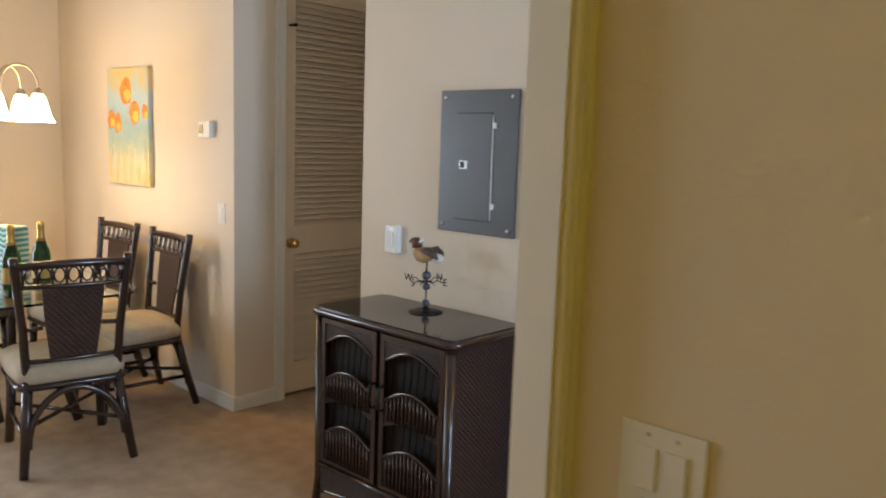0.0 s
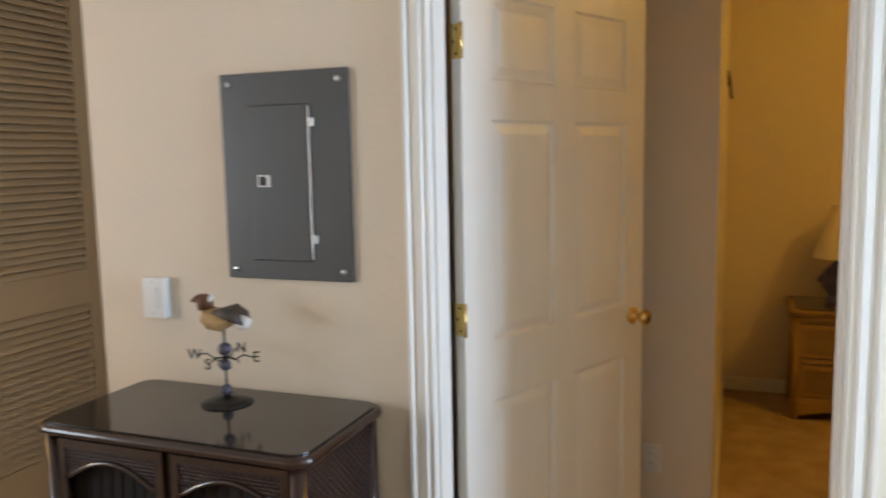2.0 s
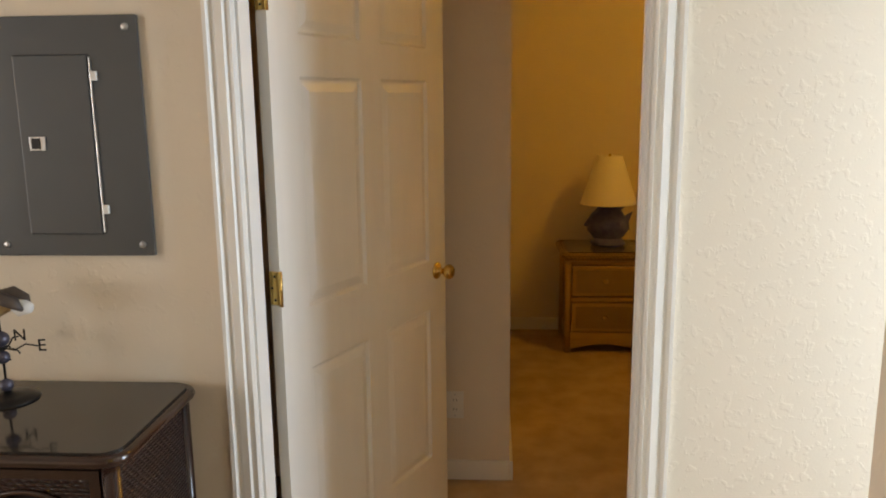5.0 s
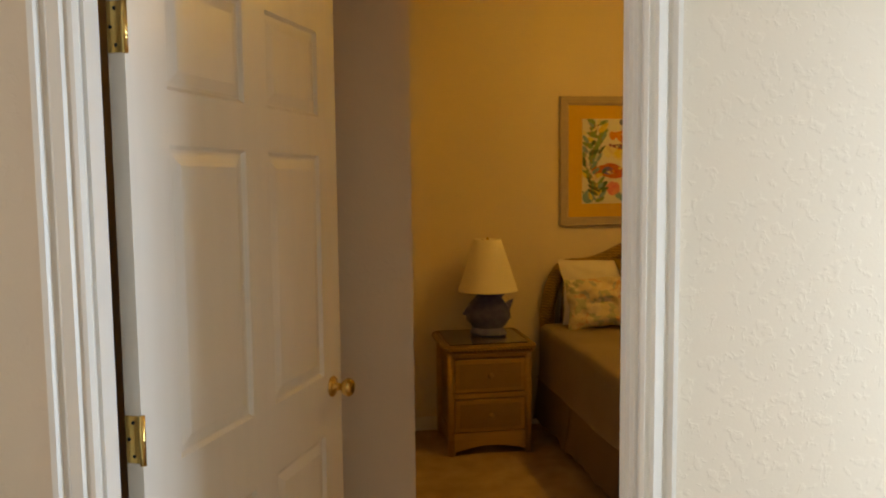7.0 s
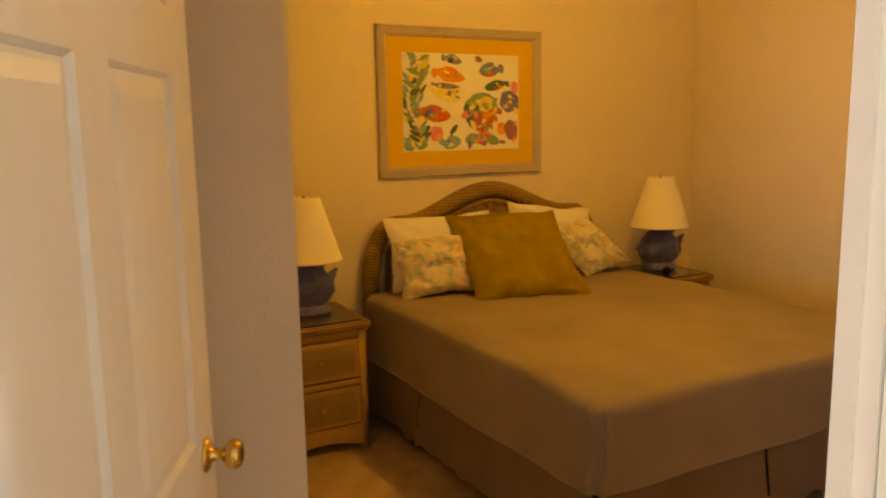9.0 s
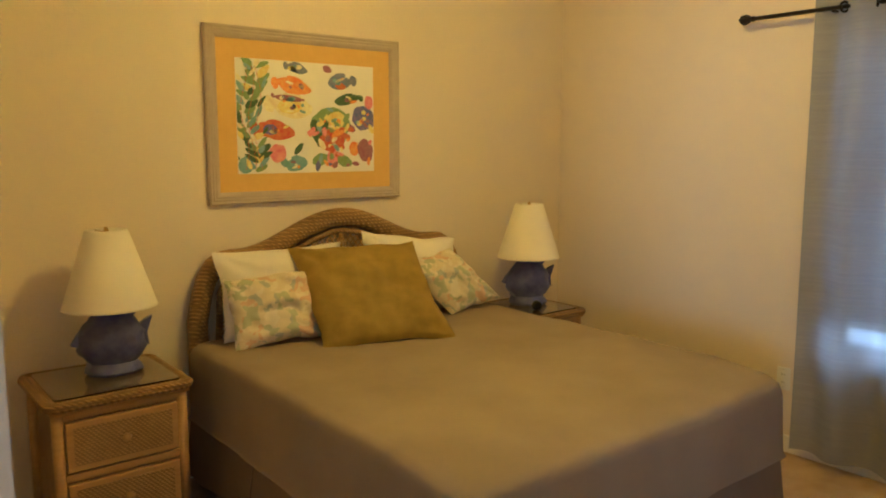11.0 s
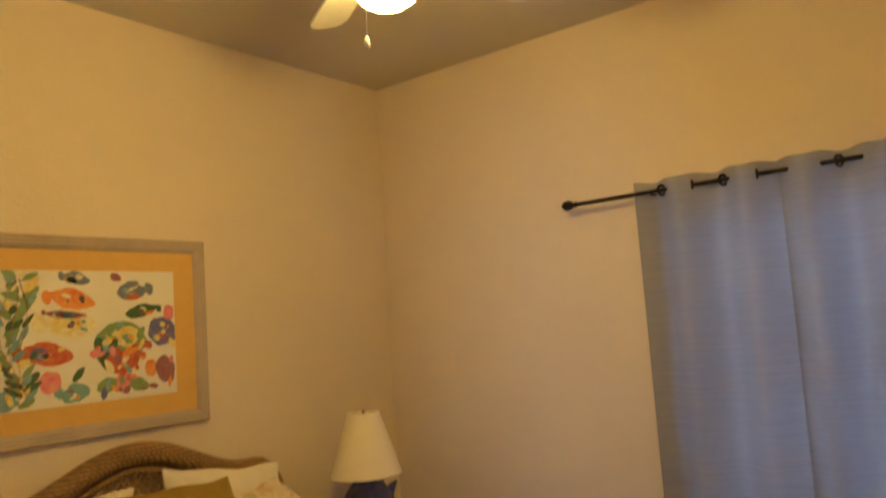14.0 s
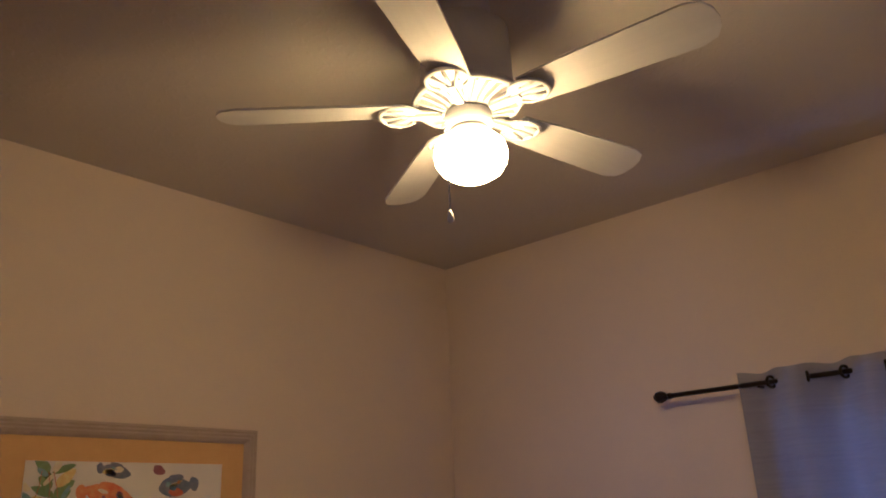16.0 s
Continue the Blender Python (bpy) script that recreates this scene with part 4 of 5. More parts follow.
def nightstand(m, label):
    ns = thing("nightstand", m, label, "nightstand", "bedside nightstands")
    w, d, h = 0.50, 0.46, 0.64
    part("top", boxed(-w / 2, w / 2, 0, d, h - 0.062, h - 0.022, bevel=0.012), HONEY, ns)
    rim = [(x, y + d / 2, h - 0.030) for x, y in rounded(w, d, 0.03)]
    part("top_rim", tube(bmesh.new(), rim + rim[:1], 0.020, 10, caps=False), WICKER, ns, "rolled wicker edge", smooth=True)
    part("woven_top", boxed(-w / 2 + 0.03, w / 2 - 0.03, 0.03, d - 0.03, h - 0.021, h - 0.014), HONEY_WEAVE, ns)
    part("glass_sheet", prism(bmesh.new(), [(x, y + d / 2) for x, y in rounded(w - 0.05, d - 0.05, 0.02)], "z", h - 0.0135, h - 0.0085), SMOKED_CLEAR, ns, "glass sheet over woven cane")
    b = w / 2 - 0.025
    part("carcass", boxed(-b + 0.012, b - 0.012, 0.030, d - 0.02, 0.10, h - 0.063), HONEY_WEAVE, ns)
    for s in (-1, 1):
        for y in (0.026, d - 0.026):
            part("post", tube(bmesh.new(), [(s * (b - 0.004), y, 0.0), (s * (b - 0.004), y, h - 0.063)], 0.021, 12), HONEY, ns, smooth=True)
    part("rail", boxed(-b + 0.02, b - 0.02, 0.012, 0.03, 0.325, 0.352, bevel=0.004), HONEY, ns)
    part("rail", boxed(-b + 0.02, b - 0.02, 0.012, 0.03, h - 0.085, h - 0.0635, bevel=0.004), HONEY, ns)
    for z0, z1 in ((0.135, 0.315), (0.362, 0.545)):
        dr = part("drawer", boxed(-b + 0.026, b - 0.026, 0.004, 0.029, z0, z1, bevel=0.005), HONEY, ns)
        part("drawer_panel", boxed(-b + 0.05, b - 0.05, 0.0005, 0.0036, z0 + 0.022, z1 - 0.022, bevel=0.001), HONEY_WEAVE, dr)
        part("drawer_knob", lathe(bmesh.new(), [(0.010, 0), (0.008, -0.008), (0.014, -0.014), (0.017, -0.020), (0.014, -0.027), (0.006, -0.030)], 16, at=(0, 0.0, (z0 + z1) / 2 + 0.005), axis="y"), HONEY, dr, "turned wooden knob", smooth=True)
    n = 12
    arch_pts = [(-b + 0.02 + (2 * b - 0.04) * k / n, 0.022 + 0.032 * math.sin(math.pi * k / n)) for k in range(n + 1)]
    part("apron", prism(bmesh.new(), arch_pts + [(b - 0.02, 0.13), (-b + 0.02, 0.13)], "y", 0.010, 0.028), HONEY, ns)
    for s in (-1, 1):
        part("side_skirt", boxed(s * (b - 0.010) - 0.006, s * (b - 0.010) + 0.006, 0.05, d - 0.05, 0.03, 0.12), HONEY, ns)
    return ns


SMOKED_CLEAR = glass("thin_table_glass", (0.93, 0.96, 0.93), 0.03)
nightstand(pose(-0.166, 5.185, 0), "honey wicker nightstand with two drawers and glass top")
nightstand(pose(2.03, 5.10, 0), "honey wicker nightstand with two drawers, in the corner")

# ---- bedside lamps ----


def bedside_lamp(m, label):
    lp_ = thing("table_lamp", m, label, "lamp", "bedside lamps")
    fish = bmesh.new()
    side = []
    # a stout rocky body, wider at its middle, with a fin-like tail and crest
    for k in range(13):
        a = k / 12
        side.append((0.035 + 0.085 * math.sin(math.pi * (0.15 + 0.78 * a)) ** 1.2 * (1 - 0.15 * a), 0.0 + 0.225 * a))
    lathe(fish, [(0.085, 0.0), (0.098, 0.012), (0.092, 0.03)] + [(r, z + 0.03) for r, z in side[1:]] + [(0.03, 0.262)], 20)
    for v in fish.verts:
        n3 = noise.noise(v.co * 26)
        k = 1 + 0.16 * n3
        v.co.x *= k * 1.12
        v.co.y *= k * 0.72
    prism(fish, [(0.075, 0.13), (0.135, 0.10), (0.128, 0.15), (0.150, 0.215), (0.118, 0.200), (0.080, 0.165)], "y", -0.014, 0.014)
    prism(fish, [(-0.08, 0.10), (-0.150, 0.125), (-0.125, 0.165), (-0.07, 0.19)], "y", -0.020, 0.020)
    prism(fish, [(-0.04, 0.22), (0.02, 0.262), (0.10, 0.245), (0.06, 0.20)], "y", -0.014, 0.014)
    part("lamp_base", fish, BLUE_CERAMIC, lp_, "blue glazed ceramic fish-shaped base", smooth=True)
    part("lamp_stem", tube(bmesh.new(), [(0, 0, 0.24), (0, 0, 0.54)], 0.006, 8), BRASS, lp_, smooth=True)
    sh = bmesh.new()
    n = 72
    rings_ = []
    for r, z in ((0.175, 0.262), (0.172, 0.270), (0.080, 0.548), (0.077, 0.556)):
        rings_.append([sh.verts.new(((r + 0.0003 * (-1) ** k) * math.cos(2 * math.pi * k / n), (r + 0.0003 * (-1) ** k) * math.sin(2 * math.pi * k / n), z)) for k in range(n)])
    inner_ = []
    for r, z in ((0.074, 0.556), (0.171, 0.262)):
        inner_.append([sh.verts.new((r * math.cos(2 * math.pi * k / n), r * math.sin(2 * math.pi * k / n), z)) for k in range(n)])
    for a, b in zip(rings_ + inner_, (rings_ + inner_)[1:] + rings_[:1]):
        for k in range(n):
            sh.faces.new((a[k], a[(k + 1) % n], b[(k + 1) % n], b[k]))
    shade = part("shade", sh, SHADE, lp_, "cream cloth cone shade", smooth=True)
    spider = bmesh.new()
    for k in range(3):
        a = 2 * math.pi * k / 3
        tube(spider, [(0, 0, 0.545), (0.075 * math.cos(a), 0.075 * math.sin(a), 0.550)], 0.002, 5)
    lathe(spider, [(0.010, 0.542), (0.010, 0.552), (0.005, 0.566)], 10)
    part("finial", spider, BRASS, shade, smooth=True)
    for o_ in lp_.children:
        o_.scale.z = 1.022
    return lp_


bedside_lamp(pose(-0.125, 5.435, 0.6315, 0, 0, -12), "unlit table lamp with blue ceramic base, cream shade")
bedside_lamp(pose(2.10, 5.365, 0.6315, 0, 0, -28), "unlit table lamp with blue ceramic base beside the corner")
clock = thing("alarm_clock", pose(2.02, 5.215, 0.6315, 0, 0, -35), "small round black alarm clock on the nightstand", "clock")
part("clock_body", lathe(bmesh.new(), [(0.020, -0.02), (0.026, -0.015), (0.026, 0.015), (0.022, 0.02)], 20, at=(0, 0, 0.026), axis="y"), DARK_METAL, clock, smooth=True)
part("clock_face", lathe(bmesh.new(), [(0.017, -0.0215), (0.016, -0.0225)], 20, at=(0, 0, 0.026), axis="y"), mat("dark_clock_face", (0.02, 0.02, 0.025), rough=0.1), clock)
cord = part("power_cord", tube(bmesh.new(), [(0.09, 5.56, 0.64), (0.105, 5.64, 0.60), (0.108, 5.66, 0.40), (0.10, 5.66, 0.02)], 0.003, 6), PLASTIC, None, smooth=True)
tagged(cord, "thin white lamp cord hanging behind the nightstand", "cord")

# ---- framed print over the bed ----
FX0, FX1, FZ0, FZ1 = 0.385, 1.43, 1.252, 2.053
pic = thing("framed_picture", pose(FX0, 5.69, FZ0), "large framed tropical watercolour print with orange mat", "picture")
FW, FH = FX1 - FX0, FZ1 - FZ0
prof = [(0, -0.002), (0, -0.026), (0.008, -0.032), (0.016, -0.028), (0.022, -0.031), (0.030, -0.027), (0.036, -0.029), (0.046, -0.024), (0.056, -0.014), (0.056, -0.002)]


def mitred(w, h, along_x):
    """Top or left stick of a frame, cut at 45 degrees at both ends."""
    bm = bmesh.new()
    L = w if along_x else h
    a = [bm.verts.new((u, y, u)) for u, y in prof]
    b = [bm.verts.new((L - u, y, u)) for u, y in prof]
    if not along_x:
        for v in a + b:
            v.co.x, v.co.z = v.co.z, v.co.x
    n = len(a)
    fs = [bm.faces.new(a), bm.faces.new(b[::-1])] + [bm.faces.new((a[i], b[i], b[(i + 1) % n], a[(i + 1) % n])) for i in range(n)]
    bmesh.ops.recalc_face_normals(bm, faces=fs)
    return bm


part("frame_bottom", mitred(FW, FH, True), FRAME_WOOD, pic)
top_ = part("frame_top", mitred(FW, FH, True), FRAME_WOOD, pic)
top_.matrix_local = Matrix.Translation((0, 0, FH)) @ Matrix.Diagonal((1, 1, -1, 1))
part("frame_left", mitred(FW, FH, False), FRAME_WOOD, pic)
right_ = part("frame_right", mitred(FW, FH, False), FRAME_WOOD, pic)
right_.matrix_local = Matrix.Translation((FW, 0, 0)) @ Matrix.Diagonal((-1, 1, 1, 1))
part("mat_board", boxed(0.050, FW - 0.050, -0.0125, -0.004, 0.050, FH - 0.050), MAT_BOARD, pic)
print_ = part("print", boxed(0.145, FW - 0.155, -0.0138, -0.0127, 0.138, FH - 0.138), PAPER, pic)
PWX, PWZ, PDX, PDZ = 0.145, 0.138, FW - 0.30, FH - 0.276
rnd = random.Random(5)


def patch(u, v, w, h, ang, ink, lift, tail=0.0, seed=0):
    """A flat blob of paint on the print, u and v from 0 to 1 across and up."""
    bm = bmesh.new()
    cx, cz, a = PWX + u * PDX, PWZ + v * PDZ, radians(ang)
    vs = []
    for k in range(20):
        t = 2 * math.pi * k / 20
        x, z = w / 2 * math.cos(t), h / 2 * math.sin(t)
        wob = 1 + 0.16 * noise.noise(Vector((math.cos(t) * 1.8, math.sin(t) * 1.8, seed + u * 9)))
        if tail:
            z *= (1 - tail * max(0, math.cos(t)) ** 2)
        x, z = x * wob, z * wob
        X, Z = cx + x * math.cos(a) - z * math.sin(a), cz + x * math.sin(a) + z * math.cos(a)
        X, Z = min(max(X, PWX + 0.001), PWX + PDX - 0.001), min(max(Z, PWZ + 0.001), PWZ + PDZ - 0.001)
        vs.append(bm.verts.new((X, -0.0138 - lift, Z)))
    bm.faces.new(vs)
    bm.normal_update()
    for f in bm.faces:
        if f.normal.y > 0:
            f.normal_flip()
    part("paint_patch", bm, INK[ink], print_)


# large shapes, then leaves along the left edge and a tangle along the foot
BIG = [(0.42, 0.94, 0.11, 0.05, -12, "slate", 0.3), (0.64, 0.95, 0.05, 0.035, -20, "plum", 0.2), (0.40, 0.78, 0.19, 0.075, -12, "orange", 0.5), (0.74, 0.84, 0.14, 0.075, 3, "slate", 0.6), (0.74, 0.80, 0.06, 0.03, 0, "red", 0.0), (0.38, 0.60, 0.22, 0.11, -4, "cream", 0.2), (0.36, 0.60, 0.13, 0.07, 0, "yellow", 0.0), (0.36, 0.67, 0.16, 0.03, -4, "plum", 0.3), (0.79, 0.68, 0.15, 0.05, 12, "deep", 0.4), (0.26, 0.38, 0.20, 0.085, -8, "red", 0.3), (0.22, 0.39, 0.07, 0.05, 0, "blue", 0.0), (0.92, 0.51, 0.14, 0.12, -20, "blue", 0.1), (0.66, 0.42, 0.22, 0.20, 10, "green", 0.1), (0.56, 0.36, 0.06, 0.14, 20, "deep", 0.0), (0.70, 0.48, 0.10, 0.09, 0, "yellow", 0.0), (0.66, 0.28, 0.14, 0.09, 0, "red", 0.0), (0.72, 0.36, 0.09, 0.05, 30, "orange", 0.0), (0.27, 0.18, 0.09, 0.09, 10, "pink", 0.0), (0.96, 0.66, 0.05, 0.07, 0, "pink", 0.0), (0.40, 0.08, 0.12, 0.07, 10, "teal", 0.2), (0.14, 0.17, 0.10, 0.08, 30, "yellow", 0.2), (0.05, 0.08, 0.08, 0.08, 0, "teal", 0.0), (0.58, 0.12, 0.10, 0.06, 20, "green", 0.4), (0.76, 0.10, 0.10, 0.06, -20, "green", 0.4), (0.67, 0.13, 0.06, 0.10, 0, "pink", 0.2), (0.84, 0.22, 0.06, 0.07, 0, "orange", 0.0), (0.93, 0.20, 0.09, 0.12, 20, "plum", 0.1), (0.42, 0.22, 0.07, 0.03, 50, "deep", 0.4)]
for i, (u, v, w, h, ang, ink, tail) in enumerate(BIG):
    patch(u, v, w, h, ang, ink, 0.0004 + 0.00003 * i, tail, i * 3.1)
for i, (u, v, w, h, ang, ink, tail) in enumerate(BIG):
    if w > 0.10:
        for j in range(6):
            patch(u + (rnd.random() - 0.5) * w * 0.8, v + (rnd.random() - 0.5) * h * 0.9, 0.012 + 0.030 * rnd.random(), 0.008 + 0.016 * rnd.random(), ang + 60 * (rnd.random() - 0.5), rnd.choice(("yellow", "slate", "plum", "orange", "cream", "teal", ink)), 0.00135 + 0.00001 * (i % 20), 0.2, j + i * 7.0)
        if tail > 0.1:
            s_ = 1 if u > 0.5 else -1
            patch(u + s_ * w * 0.72, v + 0.02, h * 0.55, h * 0.75, ang + 20, ink, 0.0003, 0.5, i)
            patch(u, v + h * 0.85, w * 0.45, h * 0.30, ang, ink, 0.00032, 0.4, i + 3)
for i in range(34):
    v = 0.05 + 0.93 * i / 33
    s = (-1) ** i
    u = 0.09 + 0.05 * math.sin(v * 9) + s * 0.045
    patch(u, v, 0.055 + 0.03 * rnd.random(), 0.022 + 0.016 * rnd.random(), 90 - s * (40 + 30 * rnd.random()), rnd.choice(("green", "green", "deep", "teal", "yellow")), 0.0016 + 0.00003 * i, 0.3, i)
for i in range(26):
    patch(0.70 + 0.28 * rnd.random() if i % 2 else 0.55 + 0.25 * rnd.random(), 0.04 + 0.5 * rnd.random() ** 1.5, 0.02 + 0.035 * rnd.random(), 0.012 + 0.02 * rnd.random(), 180 * rnd.random(), rnd.choice(("red", "deep", "green", "orange", "blue", "pink", "plum", "teal", "yellow")), 0.0027 + 0.00002 * i, 0.2, i + 50)
for i in range(30):
    r_, t_ = 0.11 * math.sqrt(rnd.random()), 2 * math.pi * rnd.random()
    low = math.sin(t_) < -0.1
    patch(0.65 + r_ * math.cos(t_) / PDX, 0.42 + r_ * math.sin(t_) / PDZ, 0.030 + 0.035 * rnd.random(), 0.016 + 0.016 * rnd.random(), 180 * rnd.random(), rnd.choice(("red", "orange", "pink", "plum", "red", "cream") if low else ("green", "yellow", "teal", "deep", "green", "orange")), 0.0032 + 0.00002 * i, 0.3, i + 90)
for i in range(22):
    s = (-1) ** i
    v = 0.97 - 0.042 * i
    patch(0.085 + 0.05 * math.sin(i * 1.9) + s * 0.055, v, 0.042 + 0.026 * rnd.random(), 0.016 + 0.012 * rnd.random(), 90 - s * (25 + 35 * rnd.random()), rnd.choice(("green", "yellow", "deep", "teal", "cream")), 0.0038 + 0.00002 * i, 0.45, i + 130)
for i in range(4):
    stem = bmesh.new()
    pts = [((PWX + PDX * (0.05 + 0.045 * i * (i < 3) + (0.62 if i == 3 else 0)) + 0.018 * math.sin(k * 0.9 + i)), -0.0182, PWZ + 0.02 + PDZ * (0.9 if i < 3 else 0.45) * k / 9) for k in range(10)]
    tube(stem, pts, 0.0022, 5, flat=0.3)
    part("stem_stroke", stem, INK["red"], print_)

# ---- ceiling fan ----
FANX, FANY, FANZ = 0.908, 4.020, 2.660
fan = thing("ceiling_fan", pose(FANX, FANY, H), "white five-blade ceiling fan with a lit globe lamp", "ceiling fan")
zz = FANZ - H
part("canopy", lathe(bmesh.new(), [(0.075, 0), (0.078, -0.02), (0.066, -0.055), (0.05, -0.07)], 28), FAN_WHITE, fan, smooth=True)
part("motor", lathe(bmesh.new(), [(0.05, -0.065), (0.105, -0.082), (0.122, -0.10), (0.125, -0.27), (0.118, -0.295), (0.10, -0.31)], 32), FAN_WHITE, fan, smooth=True)
ringb = bmesh.new()
lathe(ringb, [(0.056, zz + 0.030), (0.068, zz + 0.036), (0.074, zz + 0.047), (0.128, zz + 0.060), (0.134, zz + 0.052), (0.143, zz + 0.050), (0.150, zz + 0.058), (0.146, zz + 0.072), (0.110, zz + 0.078)], 48)
vent = part("vent_ring", ringb, FAN_WHITE, fan, "white cast vent ring with radial ribs", smooth=True)
rib_ = None
for k in range(25):
    m = pose(0, 0, zz, 0, 0, 360 * k / 25)
    if rib_ is None:
        rb = bmesh.new()
        prism(rb, [(0.064, 0.030), (0.136, 0.048), (0.136, 0.064), (0.070, 0.052)], "y", -0.0042, 0.0042)
        rib_ = part("rib", rb, FAN_WHITE, vent)
        rib_.matrix_local = m
    else:
        share("rib", rib_, m, vent)
part("switch_housing", lathe(bmesh.new(), [(0.055, zz + 0.030), (0.062, zz + 0.024), (0.062, zz - 0.010), (0.056, zz - 0.016), (0.048, zz - 0.018), (0.046, zz - 0.022), (0.054, zz - 0.025), (0.056, zz - 0.035), (0.05, zz - 0.038)], 28), FAN_WHITE, fan, smooth=True)
globe_prof = [(0.046, -0.058), (0.050, -0.065), (0.076, -0.074), (0.092, -0.092), (0.097, -0.114), (0.093, -0.140), (0.078, -0.163), (0.052, -0.180), (0.02, -0.189)]
part("globe_lamp", lathe(bmesh.new(), [(r, zz + z + 0.023) for r, z in globe_prof], 32), glow("lit_opal_glass", WARM_GLOBE, GLOBE_GLOW), fan, "glowing white opal glass globe", smooth=True)
chain = part("pull_chain", tube(bmesh.new(), [(-0.063, 0.006, zz - 0.02), (-0.088, 0.010, zz - 0.05), (-0.092, 0.000, zz - 0.10), (-0.093, 0.000, zz - 0.275)], 0.0026, 6), FAN_WHITE, fan, smooth=True)
part("chain_bob", lathe(bmesh.new(), [(0.003, zz - 0.272), (0.007, zz - 0.283), (0.009, zz - 0.298), (0.004, zz - 0.306)], 12, at=(-0.093, 0.000, 0)), FAN_WHITE, chain, smooth=True)
blade = None
for k in range(5):
    turn = pose(0, 0, zz, 0, 0, -12 + 72 * k)
    if blade is None:
        out = [(0.170, -0.050), (0.30, -0.060), (0.60, -0.071), (0.64, -0.058), (0.657, -0.03), (0.662, 0.0), (0.657, 0.03), (0.64, 0.058), (0.60, 0.071), (0.30, 0.060), (0.170, 0.050), (0.155, 0.0)]
        blade = part("blade", prism(bmesh.new(), out, "z", 0.036, 0.042), BLADE_WHITE, fan, "white wooden fan blade")
        arm_bm = bmesh.new()
        tip = [(0.182 + 0.052 * math.cos(t), 0.054 * math.sin(t)) for t in (math.pi * (i / 14 - 0.5) for i in range(15))]
        fan_plate = [(0.08, -0.014), (0.125, -0.016), (0.145, -0.032), (0.162, -0.049)] + tip + [(0.162, 0.049), (0.145, 0.032), (0.125, 0.016), (0.08, 0.014)]
        prism(arm_bm, fan_plate, "z", 0.0285, 0.0345)
        tube(arm_bm, [(u, v, 0.0275) for u, v in fan_plate[2:-2]], 0.0062, 8)
        box(arm_bm, 0.070, 0.160, -0.010, 0.010, 0.018, 0.030, bevel=0.003)
        for v1 in (-0.033, 0.0, 0.033):
            tube(arm_bm, [(0.140, v1 * 0.2, 0.0275), (0.188, v1 * 0.75, 0.0268), (0.228 - abs(v1) * 0.35, v1, 0.0275)], 0.0052, 6)
        for u, v in ((0.172, -0.024), (0.172, 0.024), (0.208, 0.0)):
            lathe(arm_bm, [(0.006, 0.0285), (0.0055, 0.0255), (0.003, 0.0245)], 8, at=(u, v, 0))
        arm_ = part("blade_iron", arm_bm, FAN_WHITE, fan, "white cast blade bracket with scroll", smooth=True)
        blade.matrix_local = turn @ pose(0, 0, 0, -13, 0, 0)
        arm_.matrix_local = turn
    else:
        share("blade", blade, turn @ pose(0, 0, 0, -13, 0, 0), fan)
        share("blade_iron", arm_, turn, fan)

# ---- bedroom window, blind, curtains ----
win = thing("window_1", pose(2.76, (BY0 + BY1) / 2, BZ0), "white framed bedroom window behind the blind", "window", kind="structure")
ww, wh = BY1 - BY0, BZ1 - BZ0
part("window_frame", slab((-0.02, 0.02, -ww / 2, -ww / 2 + 0.05, 0, wh), (-0.02, 0.02, ww / 2 - 0.05, ww / 2, 0, wh), (-0.02, 0.02, -ww / 2 + 0.05, ww / 2 - 0.05, 0, 0.05), (-0.02, 0.02, -ww / 2 + 0.05, ww / 2 - 0.05, wh - 0.05, wh), (-0.02, 0.02, -ww / 2 + 0.05, ww / 2 - 0.05, wh / 2 - 0.02, wh / 2 + 0.02)), TRIM, win)
for z0, z1 in ((0.05, wh / 2 - 0.02), (wh / 2 + 0.02, wh - 0.05)):
    pane = part("pane", boxed(-0.003, 0.003, -ww / 2 + 0.05, ww / 2 - 0.05, z0, z1), glass("window_glass"), win)
    pane.visible_shadow = False
part("window_sill", boxed(-0.085, -0.022, -ww / 2, ww / 2, -0.02, 0.0, bevel=0.003), TRIM, win)
blind = thing("window_blind", pose(2.722, (BY0 + BY1) / 2, BZ0), "white horizontal slat blind, closed down to a gap", "blind")
part("headrail", boxed(-0.02, 0.02, -ww / 2 + 0.01, ww / 2 - 0.01, wh - 0.045, wh - 0.002), BLIND, blind)
slat_b = None
n_sl = 40
for k in range(n_sl):
    m = pose(0, 0, 0.172 + (wh - 0.232) * k / (n_sl - 1), 0, 73, 0)
    if slat_b is None:
        slat_b = part("blind_slat", boxed(-0.0175, 0.0175, -ww / 2 + 0.015, ww / 2 - 0.015, -0.0006, 0.0006), BLIND_SHEER, blind)
        slat_b.matrix_local = m
    else:
        share("blind_slat", slat_b, m, blind)
part("bottom_rail", boxed(-0.015, 0.015, -ww / 2 + 0.015, ww / 2 - 0.015, 0.135, 0.149), BLIND, blind)
for y in (-0.4, 0.4):
    part("ladder_cord", tube(bmesh.new(), [(-0.017, y, 0.14), (-0.017, y, wh - 0.045)], 0.001, 4), BLIND, blind)

